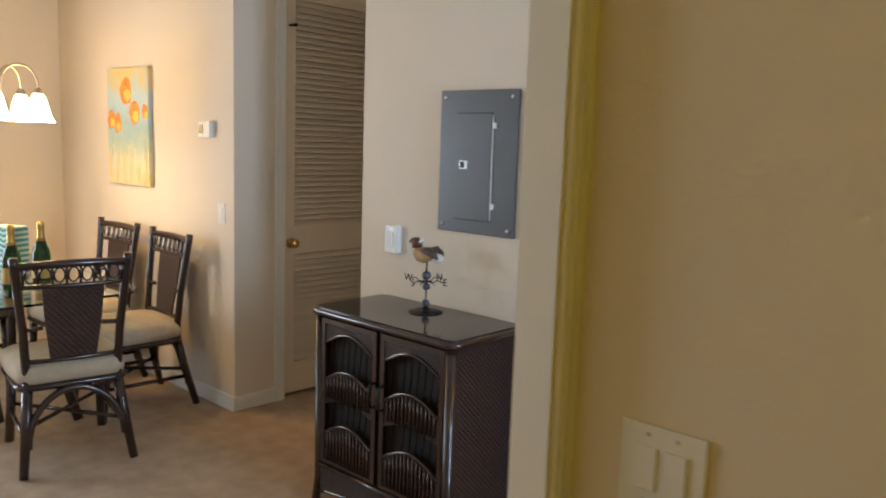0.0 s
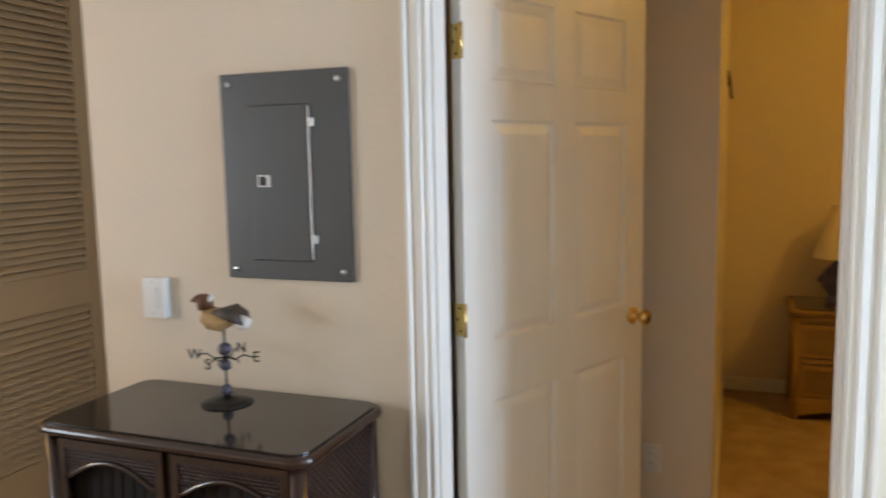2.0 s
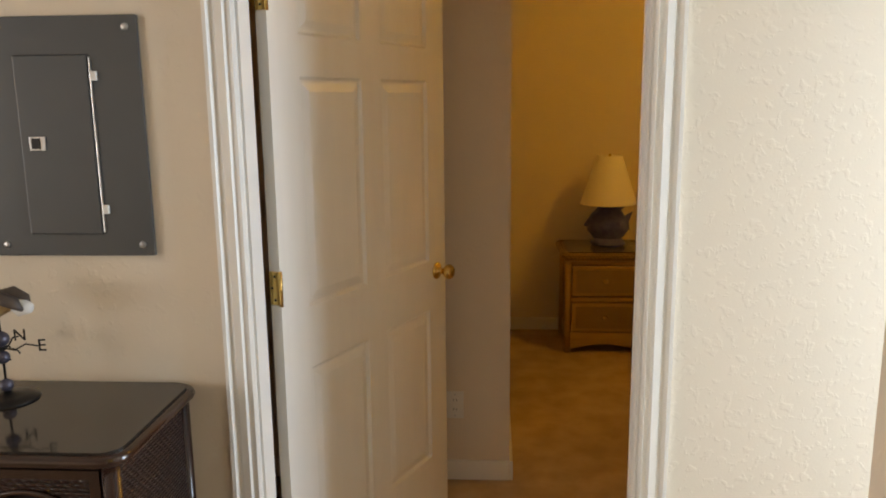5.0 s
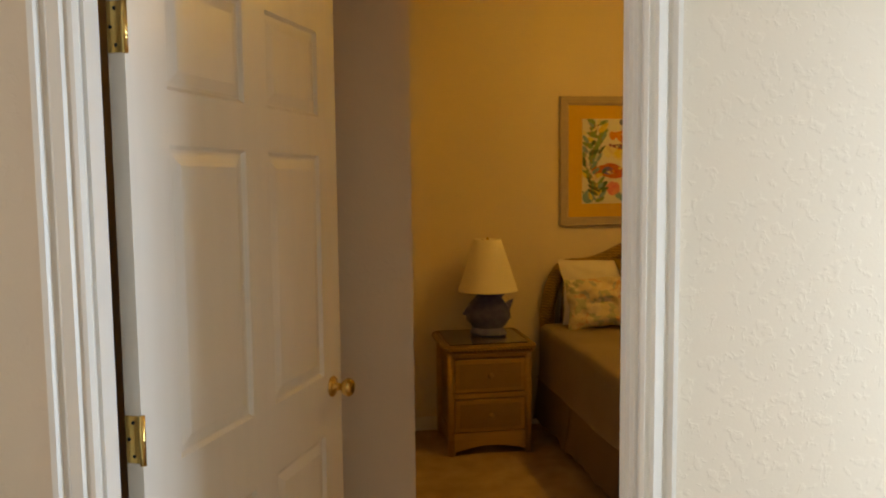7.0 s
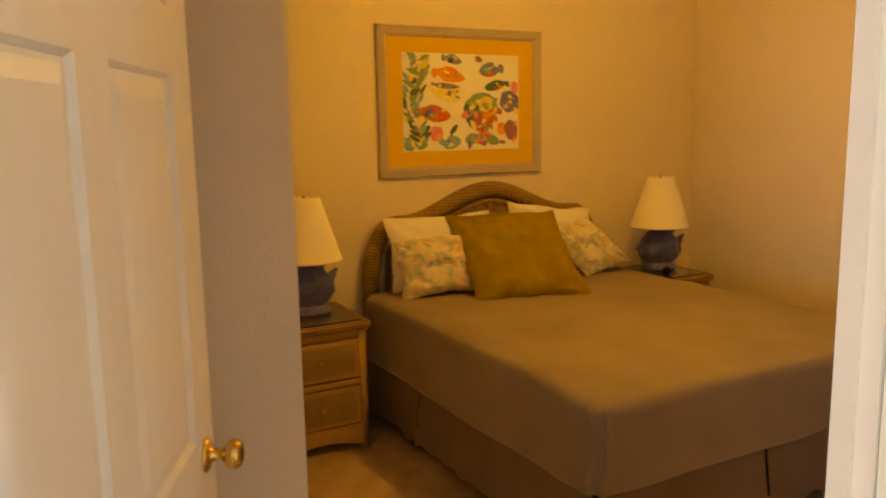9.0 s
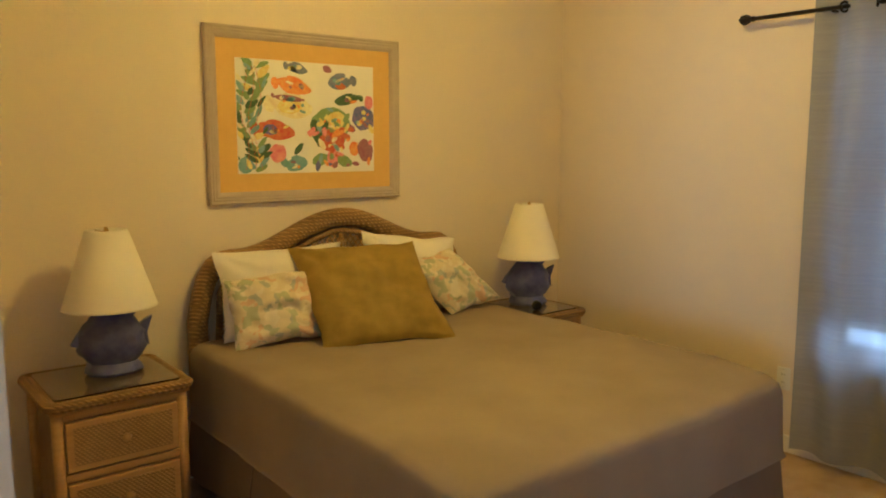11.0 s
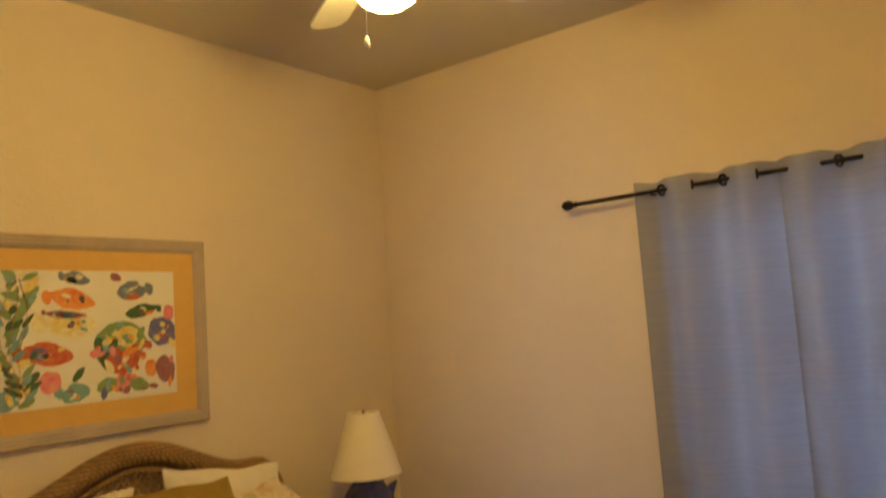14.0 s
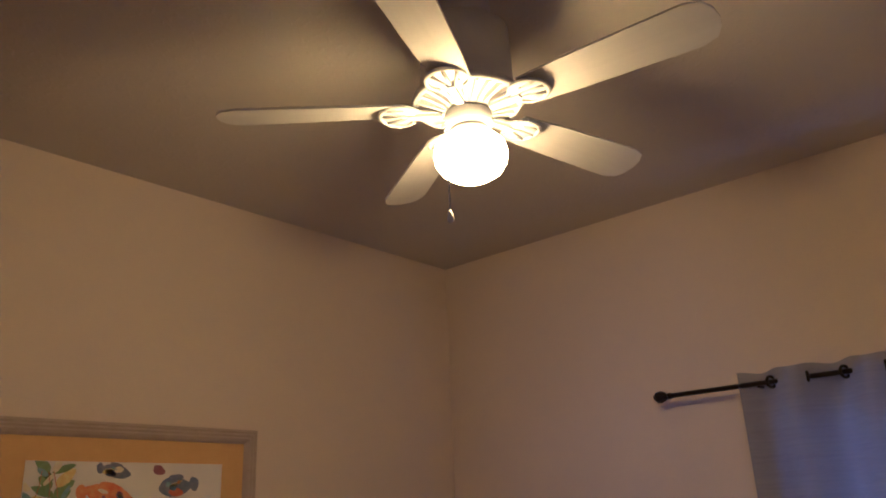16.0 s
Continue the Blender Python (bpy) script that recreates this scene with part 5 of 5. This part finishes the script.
RODX, RODZ = 2.60, 2.126
rod = thing("curtain_rod", pose(RODX, 0, RODZ), "black metal curtain rod with faceted ball finials", "curtain rod")
part("rod", tube(bmesh.new(), [(0, 2.10, 0), (0, 4.36, 0)], 0.010, 12), DARK_METAL, rod, smooth=True)
for y, s in ((4.36, 1), (2.10, -1)):
    part("finial", lathe(bmesh.new(), [(0.013, 0), (0.014, s * 0.012), (0.009, s * 0.016), (0.020, s * 0.030), (0.026, s * 0.048), (0.024, s * 0.064), (0.012, s * 0.078)], 8, at=(0, y, 0), axis="y"), DARK_METAL, rod, "faceted dark finial")
for y in (3.99, 2.26):
    part("bracket", slab((0.0, 0.0985, y - 0.006, y + 0.006, -0.016, -0.008), (0.092, 0.0985, y - 0.014, y + 0.014, -0.05, 0.03)), DARK_METAL, rod)


def curtain(y0, y1, bottom, phase, label):
    """A grommet panel: folds of 27 cm that hang from the rod and soften downwards."""
    cu = thing("curtain", pose(RODX, 0, 0), label, "curtain", "curtains at the bedroom window")
    n, m = int(abs(y1 - y0) / 0.011), 40
    bm = bmesh.new()
    rowsv = []
    top = RODZ + 0.048
    for j in range(m + 1):
        t = j / m
        z = top - (top - bottom) * t ** 0.9
        row = []
        for i in range(n + 1):
            y = y0 + (y1 - y0) * i / n
            a = 2 * math.pi * (y - y0) / 0.27 + phase
            fold = 0.044 * math.sin(a) * (1 - 0.25 * t)
            fold += 0.020 * noise.noise(Vector((y * 5.0, z * 0.7, 3))) * min(1, t * 3)
            sag = 0.004 * math.cos(2 * a) * (1 - min(1, t * 8))
            row.append(bm.verts.new((fold, y - 0.02 * t * noise.noise(Vector((y * 2, 1, 1))), z + sag)))
        rowsv.append(row)
    for a, b in zip(rowsv, rowsv[1:]):
        for i in range(n):
            bm.faces.new((a[i], a[i + 1], b[i + 1], b[i]))
    part("cloth", bm, CURTAIN, cu, smooth=True)
    k = 0
    while True:
        yk = y0 + (k * math.pi - phase) / (2 * math.pi) * 0.27 * (1 if y1 > y0 else -1)
        k += 1
        if (yk - y0) * (yk - y1) > 0:
            if k > 30:
                break
            continue
        if k > 30:
            break
        g = bmesh.new()
        lp2 = [(0, 0.021 * math.cos(t), 0.021 * math.sin(t)) for t in (2 * math.pi * i / 20 for i in range(21))]
        tube(g, lp2, 0.006, 8, caps=False)
        o = part("grommet", g, DARK_METAL, cu, "dark metal grommet", smooth=True)
        o.matrix_local = pose(0, yk, RODZ, 0, 0, 62 if k % 2 else 118)
    return cu


curtain(4.065, 3.425, 0.06, -2 * math.pi * 0.125 / 0.27, "grey-blue grommet curtain panel, drawn")
curtain(3.455, 2.30, 0.06, 0.9, "grey-blue grommet curtain panel, drawn, second of a pair")

# ---- dining area ----
TX0, TX1, TY0, TY1, TZ = -5.30, -3.60, 0.98, 1.86, 0.742
table = thing("dining_table", pose((TX0 + TX1) / 2, (TY0 + TY1) / 2, 0), "glass-topped dining table on a dark rattan base", "table")
part("tabletop", prism(bmesh.new(), rounded(TX1 - TX0, TY1 - TY0, 0.16, 8), "z", TZ - 0.012, TZ), TABLE_GLASS, table, "thick clear glass top")
base_ring = [(x, y, TZ - 0.05) for x, y in rounded(1.0, 0.5, 0.12)]
part("base_frame", tube(bmesh.new(), base_ring + base_ring[:1], 0.02, 8, caps=False), RATTAN, table, smooth=True)
for sx_ in (-1, 1):
    for sy_ in (-1, 1):
        part("table_leg", tube(bmesh.new(), [(sx_ * 0.46, sy_ * 0.22, TZ - 0.0125), (sx_ * 0.44, sy_ * 0.21, 0.45), (sx_ * 0.40, sy_ * 0.19, 0.2), (sx_ * 0.46, sy_ * 0.23, 0.0)], 0.026, 10), RATTAN, table, smooth=True)
        part("brace", tube(bmesh.new(), [(sx_ * 0.44, sy_ * 0.21, 0.48), (sx_ * 0.30, sy_ * 0.21, 0.60), (sx_ * 0.22, sy_ * 0.24, TZ - 0.05)], 0.011, 8), RATTAN, table, smooth=True)
for sy_ in (-1, 1):
    part("stretcher", tube(bmesh.new(), [(-0.42, sy_ * 0.19, 0.16), (0.42, sy_ * 0.19, 0.16)], 0.014, 8), RATTAN, table, smooth=True)


def dining_chair(m):
    ch = thing("dining_chair", m, "dark brown rattan dining chair with beige cushion", "chair", "chairs round the dining table")
    # seat cushion
    rows_ = []
    for z, inset in ((0.400, 0.03), (0.408, 0.006), (0.44, 0.0), (0.475, 0.006), (0.492, 0.03), (0.502, 0.08), (0.506, 0.14), (0.507, 0.22)):
        rows_.append([Vector((p.x * (1 - 0.08 * (p.y < 0) * abs(p.y) / 0.24), p.y, z)) for p in ring(0.50 - 2 * inset, 0.48 - 2 * inset, max(0.01, 0.07 - inset * 0.2), 6, 4)])
    part("cushion", loft(rows_), CUSHION, ch, "beige upholstered seat cushion", smooth=True)
    fr = [(x, y, 0.388) for x, y in rounded(0.46, 0.45, 0.06)]
    part("seat_frame", tube(bmesh.new(), fr + fr[:1], 0.016, 8, caps=False), RATTAN, ch, smooth=True)
    for s in (-1, 1):
        part("front_leg", tube(bmesh.new(), [(s * 0.20, 0.19, 0.395), (s * 0.205, 0.20, 0.2), (s * 0.215, 0.225, 0.0)], 0.023, 10), RATTAN, ch, smooth=True)
        part("back_leg", tube(bmesh.new(), [(s * 0.19, -0.20, 0.42), (s * 0.205, -0.235, 0.25), (s * 0.235, -0.30, 0.0)], 0.018, 10, radii=[0.025, 0.024, 0.020]), RATTAN, ch, smooth=True)
        part("back_post", tube(bmesh.new(), [(s * 0.19, -0.20, 0.38), (s * 0.205, -0.225, 0.65), (s * 0.235, -0.265, 0.955), (s * 0.237, -0.268, 0.985)], 0.020, 10), RATTAN, ch, smooth=True)
        part("side_tie", tube(bmesh.new(), [(s * 0.205, -0.225, 0.655), (s * 0.125, -0.225, 0.66)], 0.011, 8), RATTAN, ch, smooth=True)
        part("side_stretcher", tube(bmesh.new(), [(s * 0.207, 0.21, 0.17), (s * 0.215, -0.255, 0.17)], 0.011, 8), RATTAN, ch, smooth=True)
        part("cross_brace", tube(bmesh.new(), [(s * 0.21, 0.21, 0.20), (-s * 0.212, -0.25, 0.20 + 0.012 * s)], 0.010, 8), RATTAN, ch, smooth=True)
    bow = lambda z, w, y, r=0.0: [(w * (k / 8 - 1), y - 0.018 * (1 - (k / 8 - 1) ** 2), z + r * (1 - (k / 8 - 1) ** 2)) for k in range(17)]
    part("top_rail", tube(bmesh.new(), bow(0.945, 0.236, -0.264, 0.008), 0.018, 10), RATTAN, ch, smooth=True)
    part("fret_rail", tube(bmesh.new(), bow(0.852, 0.226, -0.252), 0.011, 8), RATTAN, ch, smooth=True)
    part("lower_rail", tube(bmesh.new(), bow(0.505, 0.196, -0.208), 0.012, 8), RATTAN, ch, smooth=True)
    for i in range(8):
        x = -0.20 + 0.40 * i / 7
        dy = -0.018 * (1 - (x / 0.23) ** 2)
        part("fret_post", tube(bmesh.new(), [(x, -0.252 + dy, 0.855), (x * 1.03, -0.264 + dy, 0.945)], 0.006, 6), RATTAN, ch, smooth=True)
        if i < 7:
            xm = x + 0.20 / 7
            lp3 = [(xm + 0.022 * math.cos(t), -0.258 + dy - 0.006 * math.sin(t), 0.902 + 0.034 * math.sin(t)) for t in (2 * math.pi * q / 14 for q in range(15))]
            part("fret_ring", tube(bmesh.new(), lp3, 0.0045, 6, caps=False), RATTAN, ch, smooth=True)
    bp_ = bmesh.new()
    vs_ = []
    for z, w, y in ((0.515, 0.098, -0.222), (0.68, 0.118, -0.244), (0.845, 0.130, -0.266)):
        vs_.append([(x, y, z) for x in (-w, -w / 2, 0, w / 2, w)])
    f_ = [[bp_.verts.new((x, y - 0.006, z)) for x, y, z in r_] for r_ in vs_]
    b_ = [[bp_.verts.new((x, y + 0.006, z)) for x, y, z in r_] for r_ in vs_]
    for j in range(2):
        for i in range(4):
            bp_.faces.new((f_[j][i], f_[j][i + 1], f_[j + 1][i + 1], f_[j + 1][i]))
            bp_.faces.new((b_[j][i + 1], b_[j][i], b_[j + 1][i], b_[j + 1][i + 1]))
        bp_.faces.new((f_[j][0], f_[j + 1][0], b_[j + 1][0], b_[j][0]))
        bp_.faces.new((f_[j][4], b_[j][4], b_[j + 1][4], f_[j + 1][4]))
    bmesh.ops.recalc_face_normals(bp_, faces=bp_.faces)
    part("back_panel", bp_, RATTAN_WEAVE, ch, "woven cane back panel")
    arch_ = [(0.205 * math.cos(t), -0.232 - 0.03 * (1 - math.sin(t)), 0.12 + 0.25 * math.sin(t)) for t in (math.pi * q / 16 for q in range(17))]
    part("back_arch", tube(bmesh.new(), arch_, 0.016, 10), RATTAN, ch, smooth=True)
    return ch


chair = dining_chair(pose(-3.655, 1.455, 0, 0, 0, 80))
copy_thing(chair, pose(-4.06, 1.955, 0, 0, 0, 177))
copy_thing(chair, pose(-4.70, 1.955, 0, 0, 0, 182))
copy_thing(chair, pose(-5.235, 1.44, 0, 0, 0, -92))
copy_thing(chair, pose(-4.42, 1.10, 0, 0, 0, 3))


def bottle(m, label):
    b = thing("bottle", m, label, "bottle", "bottles on the table")
    part("glass_body", lathe(bmesh.new(), [(0.030, 0), (0.044, 0.003), (0.045, 0.02), (0.045, 0.15), (0.040, 0.18), (0.026, 0.215), (0.017, 0.24), (0.0165, 0.25)], 24), BOTTLE_GREEN, b, "dark green glass", smooth=True)
    part("foil", lathe(bmesh.new(), [(0.0235, 0.225), (0.0185, 0.245), (0.0175, 0.295), (0.019, 0.30), (0.019, 0.315), (0.015, 0.325)], 20), FOIL, b, "gold foil neck", smooth=True)
    part("front_label", lathe(bmesh.new(), [(0.0457, 0.035), (0.0457, 0.115)], 24, close=False), LABEL_GOLD, b, "ochre paper label")
    return b


bottle(pose(-4.0, 1.355, TZ, 0, 0, 40), "green sparkling wine bottle with gold foil and ochre label")
bottle(pose(-4.085, 1.525, TZ, 0, 0, 0), "green sparkling wine bottle with gold foil on the table")
gift = thing("gift_box", pose(-4.46, 1.50, TZ, 0, 0, 25), "tall teal and white striped gift box on the table", "box")
TEAL = mat("teal_printed_card", (0.05, 0.30, 0.24), (0.07, 0.36, 0.29), scale=30, rough=0.6)
WHITE_CARD = mat("white_printed_card", (0.62, 0.72, 0.66), rough=0.6)
part("box_body", boxed(-0.075, 0.075, -0.05, 0.05, 0, 0.27, bevel=0.003), WHITE_CARD, gift)
for k in range(9):
    wv = [(-0.0762 + 0.1524 * i / 12, 0.012 + 0.029 * k + 0.006 * math.sin(i * 1.6)) for i in range(13)]
    wv += [(x, z + 0.014) for x, z in wv[::-1]]
    part("stripe", prism(bmesh.new(), wv, "y", -0.0515, 0.0515), TEAL, gift)

# ---- chandelier ----
CHX, CHY = -4.6, 1.50
chand = thing("chandelier", pose(CHX, CHY, H), "brushed nickel chandelier with lit bell glass shades", "chandelier")
part("canopy", lathe(bmesh.new(), [(0.06, 0), (0.058, -0.015), (0.03, -0.03), (0.01, -0.035)], 20), NICKEL, chand, smooth=True)
part("stem", tube(bmesh.new(), [(0, 0, -0.03), (0, 0, 1.95 - H)], 0.005, 8), NICKEL, chand, smooth=True)
part("column", lathe(bmesh.new(), [(0.006, 2.02 - H), (0.014, 2.0 - H), (0.009, 1.98 - H), (0.013, 1.95 - H), (0.013, 1.73 - H), (0.022, 1.71 - H), (0.030, 1.69 - H), (0.018, 1.67 - H), (0.006, 1.655 - H)], 16), NICKEL, chand, smooth=True)
bell = [(0.024, 1.735), (0.030, 1.725), (0.042, 1.700), (0.050, 1.665), (0.056, 1.635), (0.066, 1.605), (0.082, 1.580)]
LIT_BELL = glow("lit_frosted_glass", (1.0, 0.62, 0.24), SHADE_GLOW)
for k in range(5):
    a = radians(54 + 72 * k)
    c, s = math.cos(a), math.sin(a)
    pts = [(0.012 * c, 0.012 * s, 1.70 - H)] + [((0.125 - 0.095 * math.cos(t)) * c, (0.125 - 0.095 * math.cos(t)) * s, 1.78 + 0.11 * math.sin(t) - H) for t in (math.pi * q / 12 for q in range(13))] + [(0.22 * c, 0.22 * s, 1.745 - H)]
    am = part("arm", tube(bmesh.new(), pts, 0.0055, 8), NICKEL, chand, smooth=True)
    part("socket_cup", lathe(bmesh.new(), [(0.010, 1.768 - H), (0.022, 1.758 - H), (0.028, 1.738 - H), (0.027, 1.732 - H)], 16, at=(0.22 * c, 0.22 * s, 0)), NICKEL, am, smooth=True)
    bm_ = bmesh.new()
    lathe(bm_, [(r, z - H) for r, z in bell], 24, at=(0.22 * c, 0.22 * s, 0), close=False)
    lathe(bm_, [(r - 0.004, z - H) for r, z in bell[::-1]], 24, at=(0.22 * c, 0.22 * s, 0), close=False)
    part("glass_shade", bm_, LIT_BELL, am, "glowing frosted bell shade", smooth=True)

# ---- canvas by the thermostat ----
art = thing("canvas_painting", pose(-5.005, 2.33, 1.208), "unframed canvas of orange flowers on a blue-green ground", "painting")
AW, AH = 0.56, 0.735


def canvas_ground(name):
    """Loose washes: yellow at the top, blue in the middle, cream and yellow drips below."""
    m = mat(name, (0.3, 0.45, 0.5), rough=0.7, bump=0.3, bump_scale=300)
    nt, p = nodes_of(m)
    new_node, link = nt.nodes.new, nt.links.new
    co = new_node("ShaderNodeTexCoord")
    sp_ = new_node("ShaderNodeSeparateXYZ")
    link(co.outputs["Object"], sp_.inputs[0])
    ns_ = new_node("ShaderNodeTexNoise")
    ns_.inputs["Scale"].default_value, ns_.inputs["Detail"].default_value = 9.0, 4.0
    link(co.outputs["Object"], ns_.inputs["Vector"])
    ad = new_node("ShaderNodeMath")
    ad.operation = "MULTIPLY_ADD"
    ad.inputs[1].default_value = 0.42
    link(ns_.outputs[0], ad.inputs[0])
    link(sp_.outputs["Z"], ad.inputs[2])
    ramp = new_node("ShaderNodeValToRGB")
    cols = ((0.20, (0.62, 0.50, 0.20)), (0.33, (0.66, 0.60, 0.40)), (0.46, (0.46, 0.52, 0.38)), (0.58, (0.34, 0.48, 0.50)), (0.70, (0.42, 0.56, 0.60)), (0.80, (0.46, 0.56, 0.55)), (0.92, (0.66, 0.50, 0.20)))
    while len(ramp.color_ramp.elements) < len(cols):
        ramp.color_ramp.elements.new(0.5)
    for e, (at, c) in zip(ramp.color_ramp.elements, cols):
        e.position, e.color = at, (*c, 1)
    link(ad.outputs[0], ramp.inputs[0])
    link(ramp.outputs[0], p.inputs["Base Color"])
    return m


canvas = part("canvas", boxed(0, AW, -0.03, -0.0005, 0, AH, bevel=0.002), canvas_ground("washed_canvas"), art)
FLOWER = pigment("orange_red_oil_paint", (0.75, 0.16, 0.02))
FLOWER2 = pigment("yellow_orange_oil_paint", (0.80, 0.42, 0.06))
DRIP = pigment("pale_drip_paint", (0.62, 0.60, 0.42))
STALK = pigment("green_stalk_paint", (0.36, 0.44, 0.30))


def dab(u, v, w, h, material, lift, seed):
    bm = bmesh.new()
    vs = []
    for k in range(18):
        t = 2 * math.pi * k / 18
        wob = 1 + 0.25 * noise.noise(Vector((math.cos(t) * 1.5, math.sin(t) * 1.5, seed)))
        vs.append(bm.verts.new((u * AW + w / 2 * math.cos(t) * wob, -0.0305 - lift, v * AH + h / 2 * math.sin(t) * wob)))
    bm.faces.new(vs[::-1])
    bm.normal_update()
    for f in bm.faces:
        if f.normal.y > 0:
            f.normal_flip()
    part("brush_dab", bm, material, canvas)


for i, (u, v, w, h) in enumerate(((0.48, 0.80, 0.17, 0.16), (0.10, 0.56, 0.11, 0.12), (0.26, 0.53, 0.09, 0.14), (0.68, 0.62, 0.15, 0.14), (0.92, 0.63, 0.08, 0.09))):
    dab(u, v, w, h, FLOWER, 0.0005 + i * 0.0001, i * 2.0)
    dab(u + 0.03, v - 0.03, w * 0.55, h * 0.5, FLOWER2, 0.0015 + i * 0.0001, i * 2.0 + 7)
for i, (u, v, h) in enumerate(((0.48, 0.45, 0.34), (0.27, 0.30, 0.26), (0.68, 0.36, 0.30), (0.12, 0.32, 0.24), (0.90, 0.38, 0.26))):
    dab(u, v, 0.016, h, STALK, 0.001 + i * 0.0001, i + 30.0)
for i in range(11):
    dab(0.06 + 0.088 * i, 0.16 + 0.05 * math.sin(i * 2.1), 0.013, 0.18 + 0.06 * math.sin(i * 1.3), DRIP if i % 2 else FLOWER2, 0.0008 + i * 0.00008, i + 60.0)

# ---- glazing that lets the daylight in ----


def plain_window(name, m, w, h, label):
    wn = thing(name, m, label, "window", kind="structure")
    part("window_frame", slab((0, 0.05, -0.02, 0.02, 0, h), (w - 0.05, w, -0.02, 0.02, 0, h), (0.05, w - 0.05, -0.02, 0.02, 0, 0.05), (0.05, w - 0.05, -0.02, 0.02, h - 0.05, h)), TRIM, wn)
    p_ = part("pane", boxed(0.05, w - 0.05, -0.003, 0.003, 0.05, h - 0.05), glass("clear_window_glass"), wn)
    p_.visible_shadow = False


plain_window("window_2", pose(1.22, EY0, EZ0, 0, 0, 90), EY1 - EY0, EZ1 - EZ0, "white framed entry window")
plain_window("window_3", pose(-5.92, WX0, WZ0, 0, 0, 90), WX1 - WX0, WZ1 - WZ0, "white framed living room window")

# ---- side room ceiling light ----
dome = thing("ceiling_light", pose(0.9, -0.8, H), "round white ceiling light, lit, in the side room", "ceiling light")
part("light_base", lathe(bmesh.new(), [(0.16, 0), (0.16, -0.02), (0.15, -0.025)], 28), FAN_WHITE, dome, smooth=True)
part("light_dome", lathe(bmesh.new(), [(0.145, -0.026), (0.14, -0.05), (0.11, -0.08), (0.05, -0.095)], 28), glow("lit_dome_glass", (1.0, 0.72, 0.05), ROOM_GLOW), dome, "glowing glass dome", smooth=True)

# ---- basket at the foot of the bed ----


def wicker_basket(m, label):
    """Round basket of stacked cane coils with a rolled rim and a lining."""
    bk = thing("wicker_basket", m, label, "basket")
    wall_r = lambda z: 0.115 + 0.045 * (z / 0.26) ** 0.8
    for k in range(13):
        z = 0.010 + 0.020 * k
        coil = [((wall_r(z) + 0.003 * math.sin(i * 9 + k * math.pi)) * math.cos(2 * math.pi * i / 32), (wall_r(z) + 0.003 * math.sin(i * 9 + k * math.pi)) * math.sin(2 * math.pi * i / 32), z) for i in range(33)]
        part("coil", tube(bmesh.new(), coil, 0.0105, 8, caps=False), HONEY_WEAVE, bk, smooth=True)
    rim_ = [(wall_r(0.27) * math.cos(2 * math.pi * i / 32), wall_r(0.27) * math.sin(2 * math.pi * i / 32), 0.274) for i in range(33)]
    part("rim", tube(bmesh.new(), rim_, 0.014, 10, caps=False), WICKER, bk, "rolled wicker rim", smooth=True)
    part("lining", lathe(bmesh.new(), [(0.100, 0.004), (0.104, 0.012), (0.145, 0.262), (0.141, 0.262), (0.100, 0.016), (0.02, 0.014)], 28), WHITE_CLOTH, bk, "pale cloth lining", smooth=True)
    return bk


wicker_basket(pose(1.29, 3.25, 0), "small honey wicker basket on the carpet by the bed")
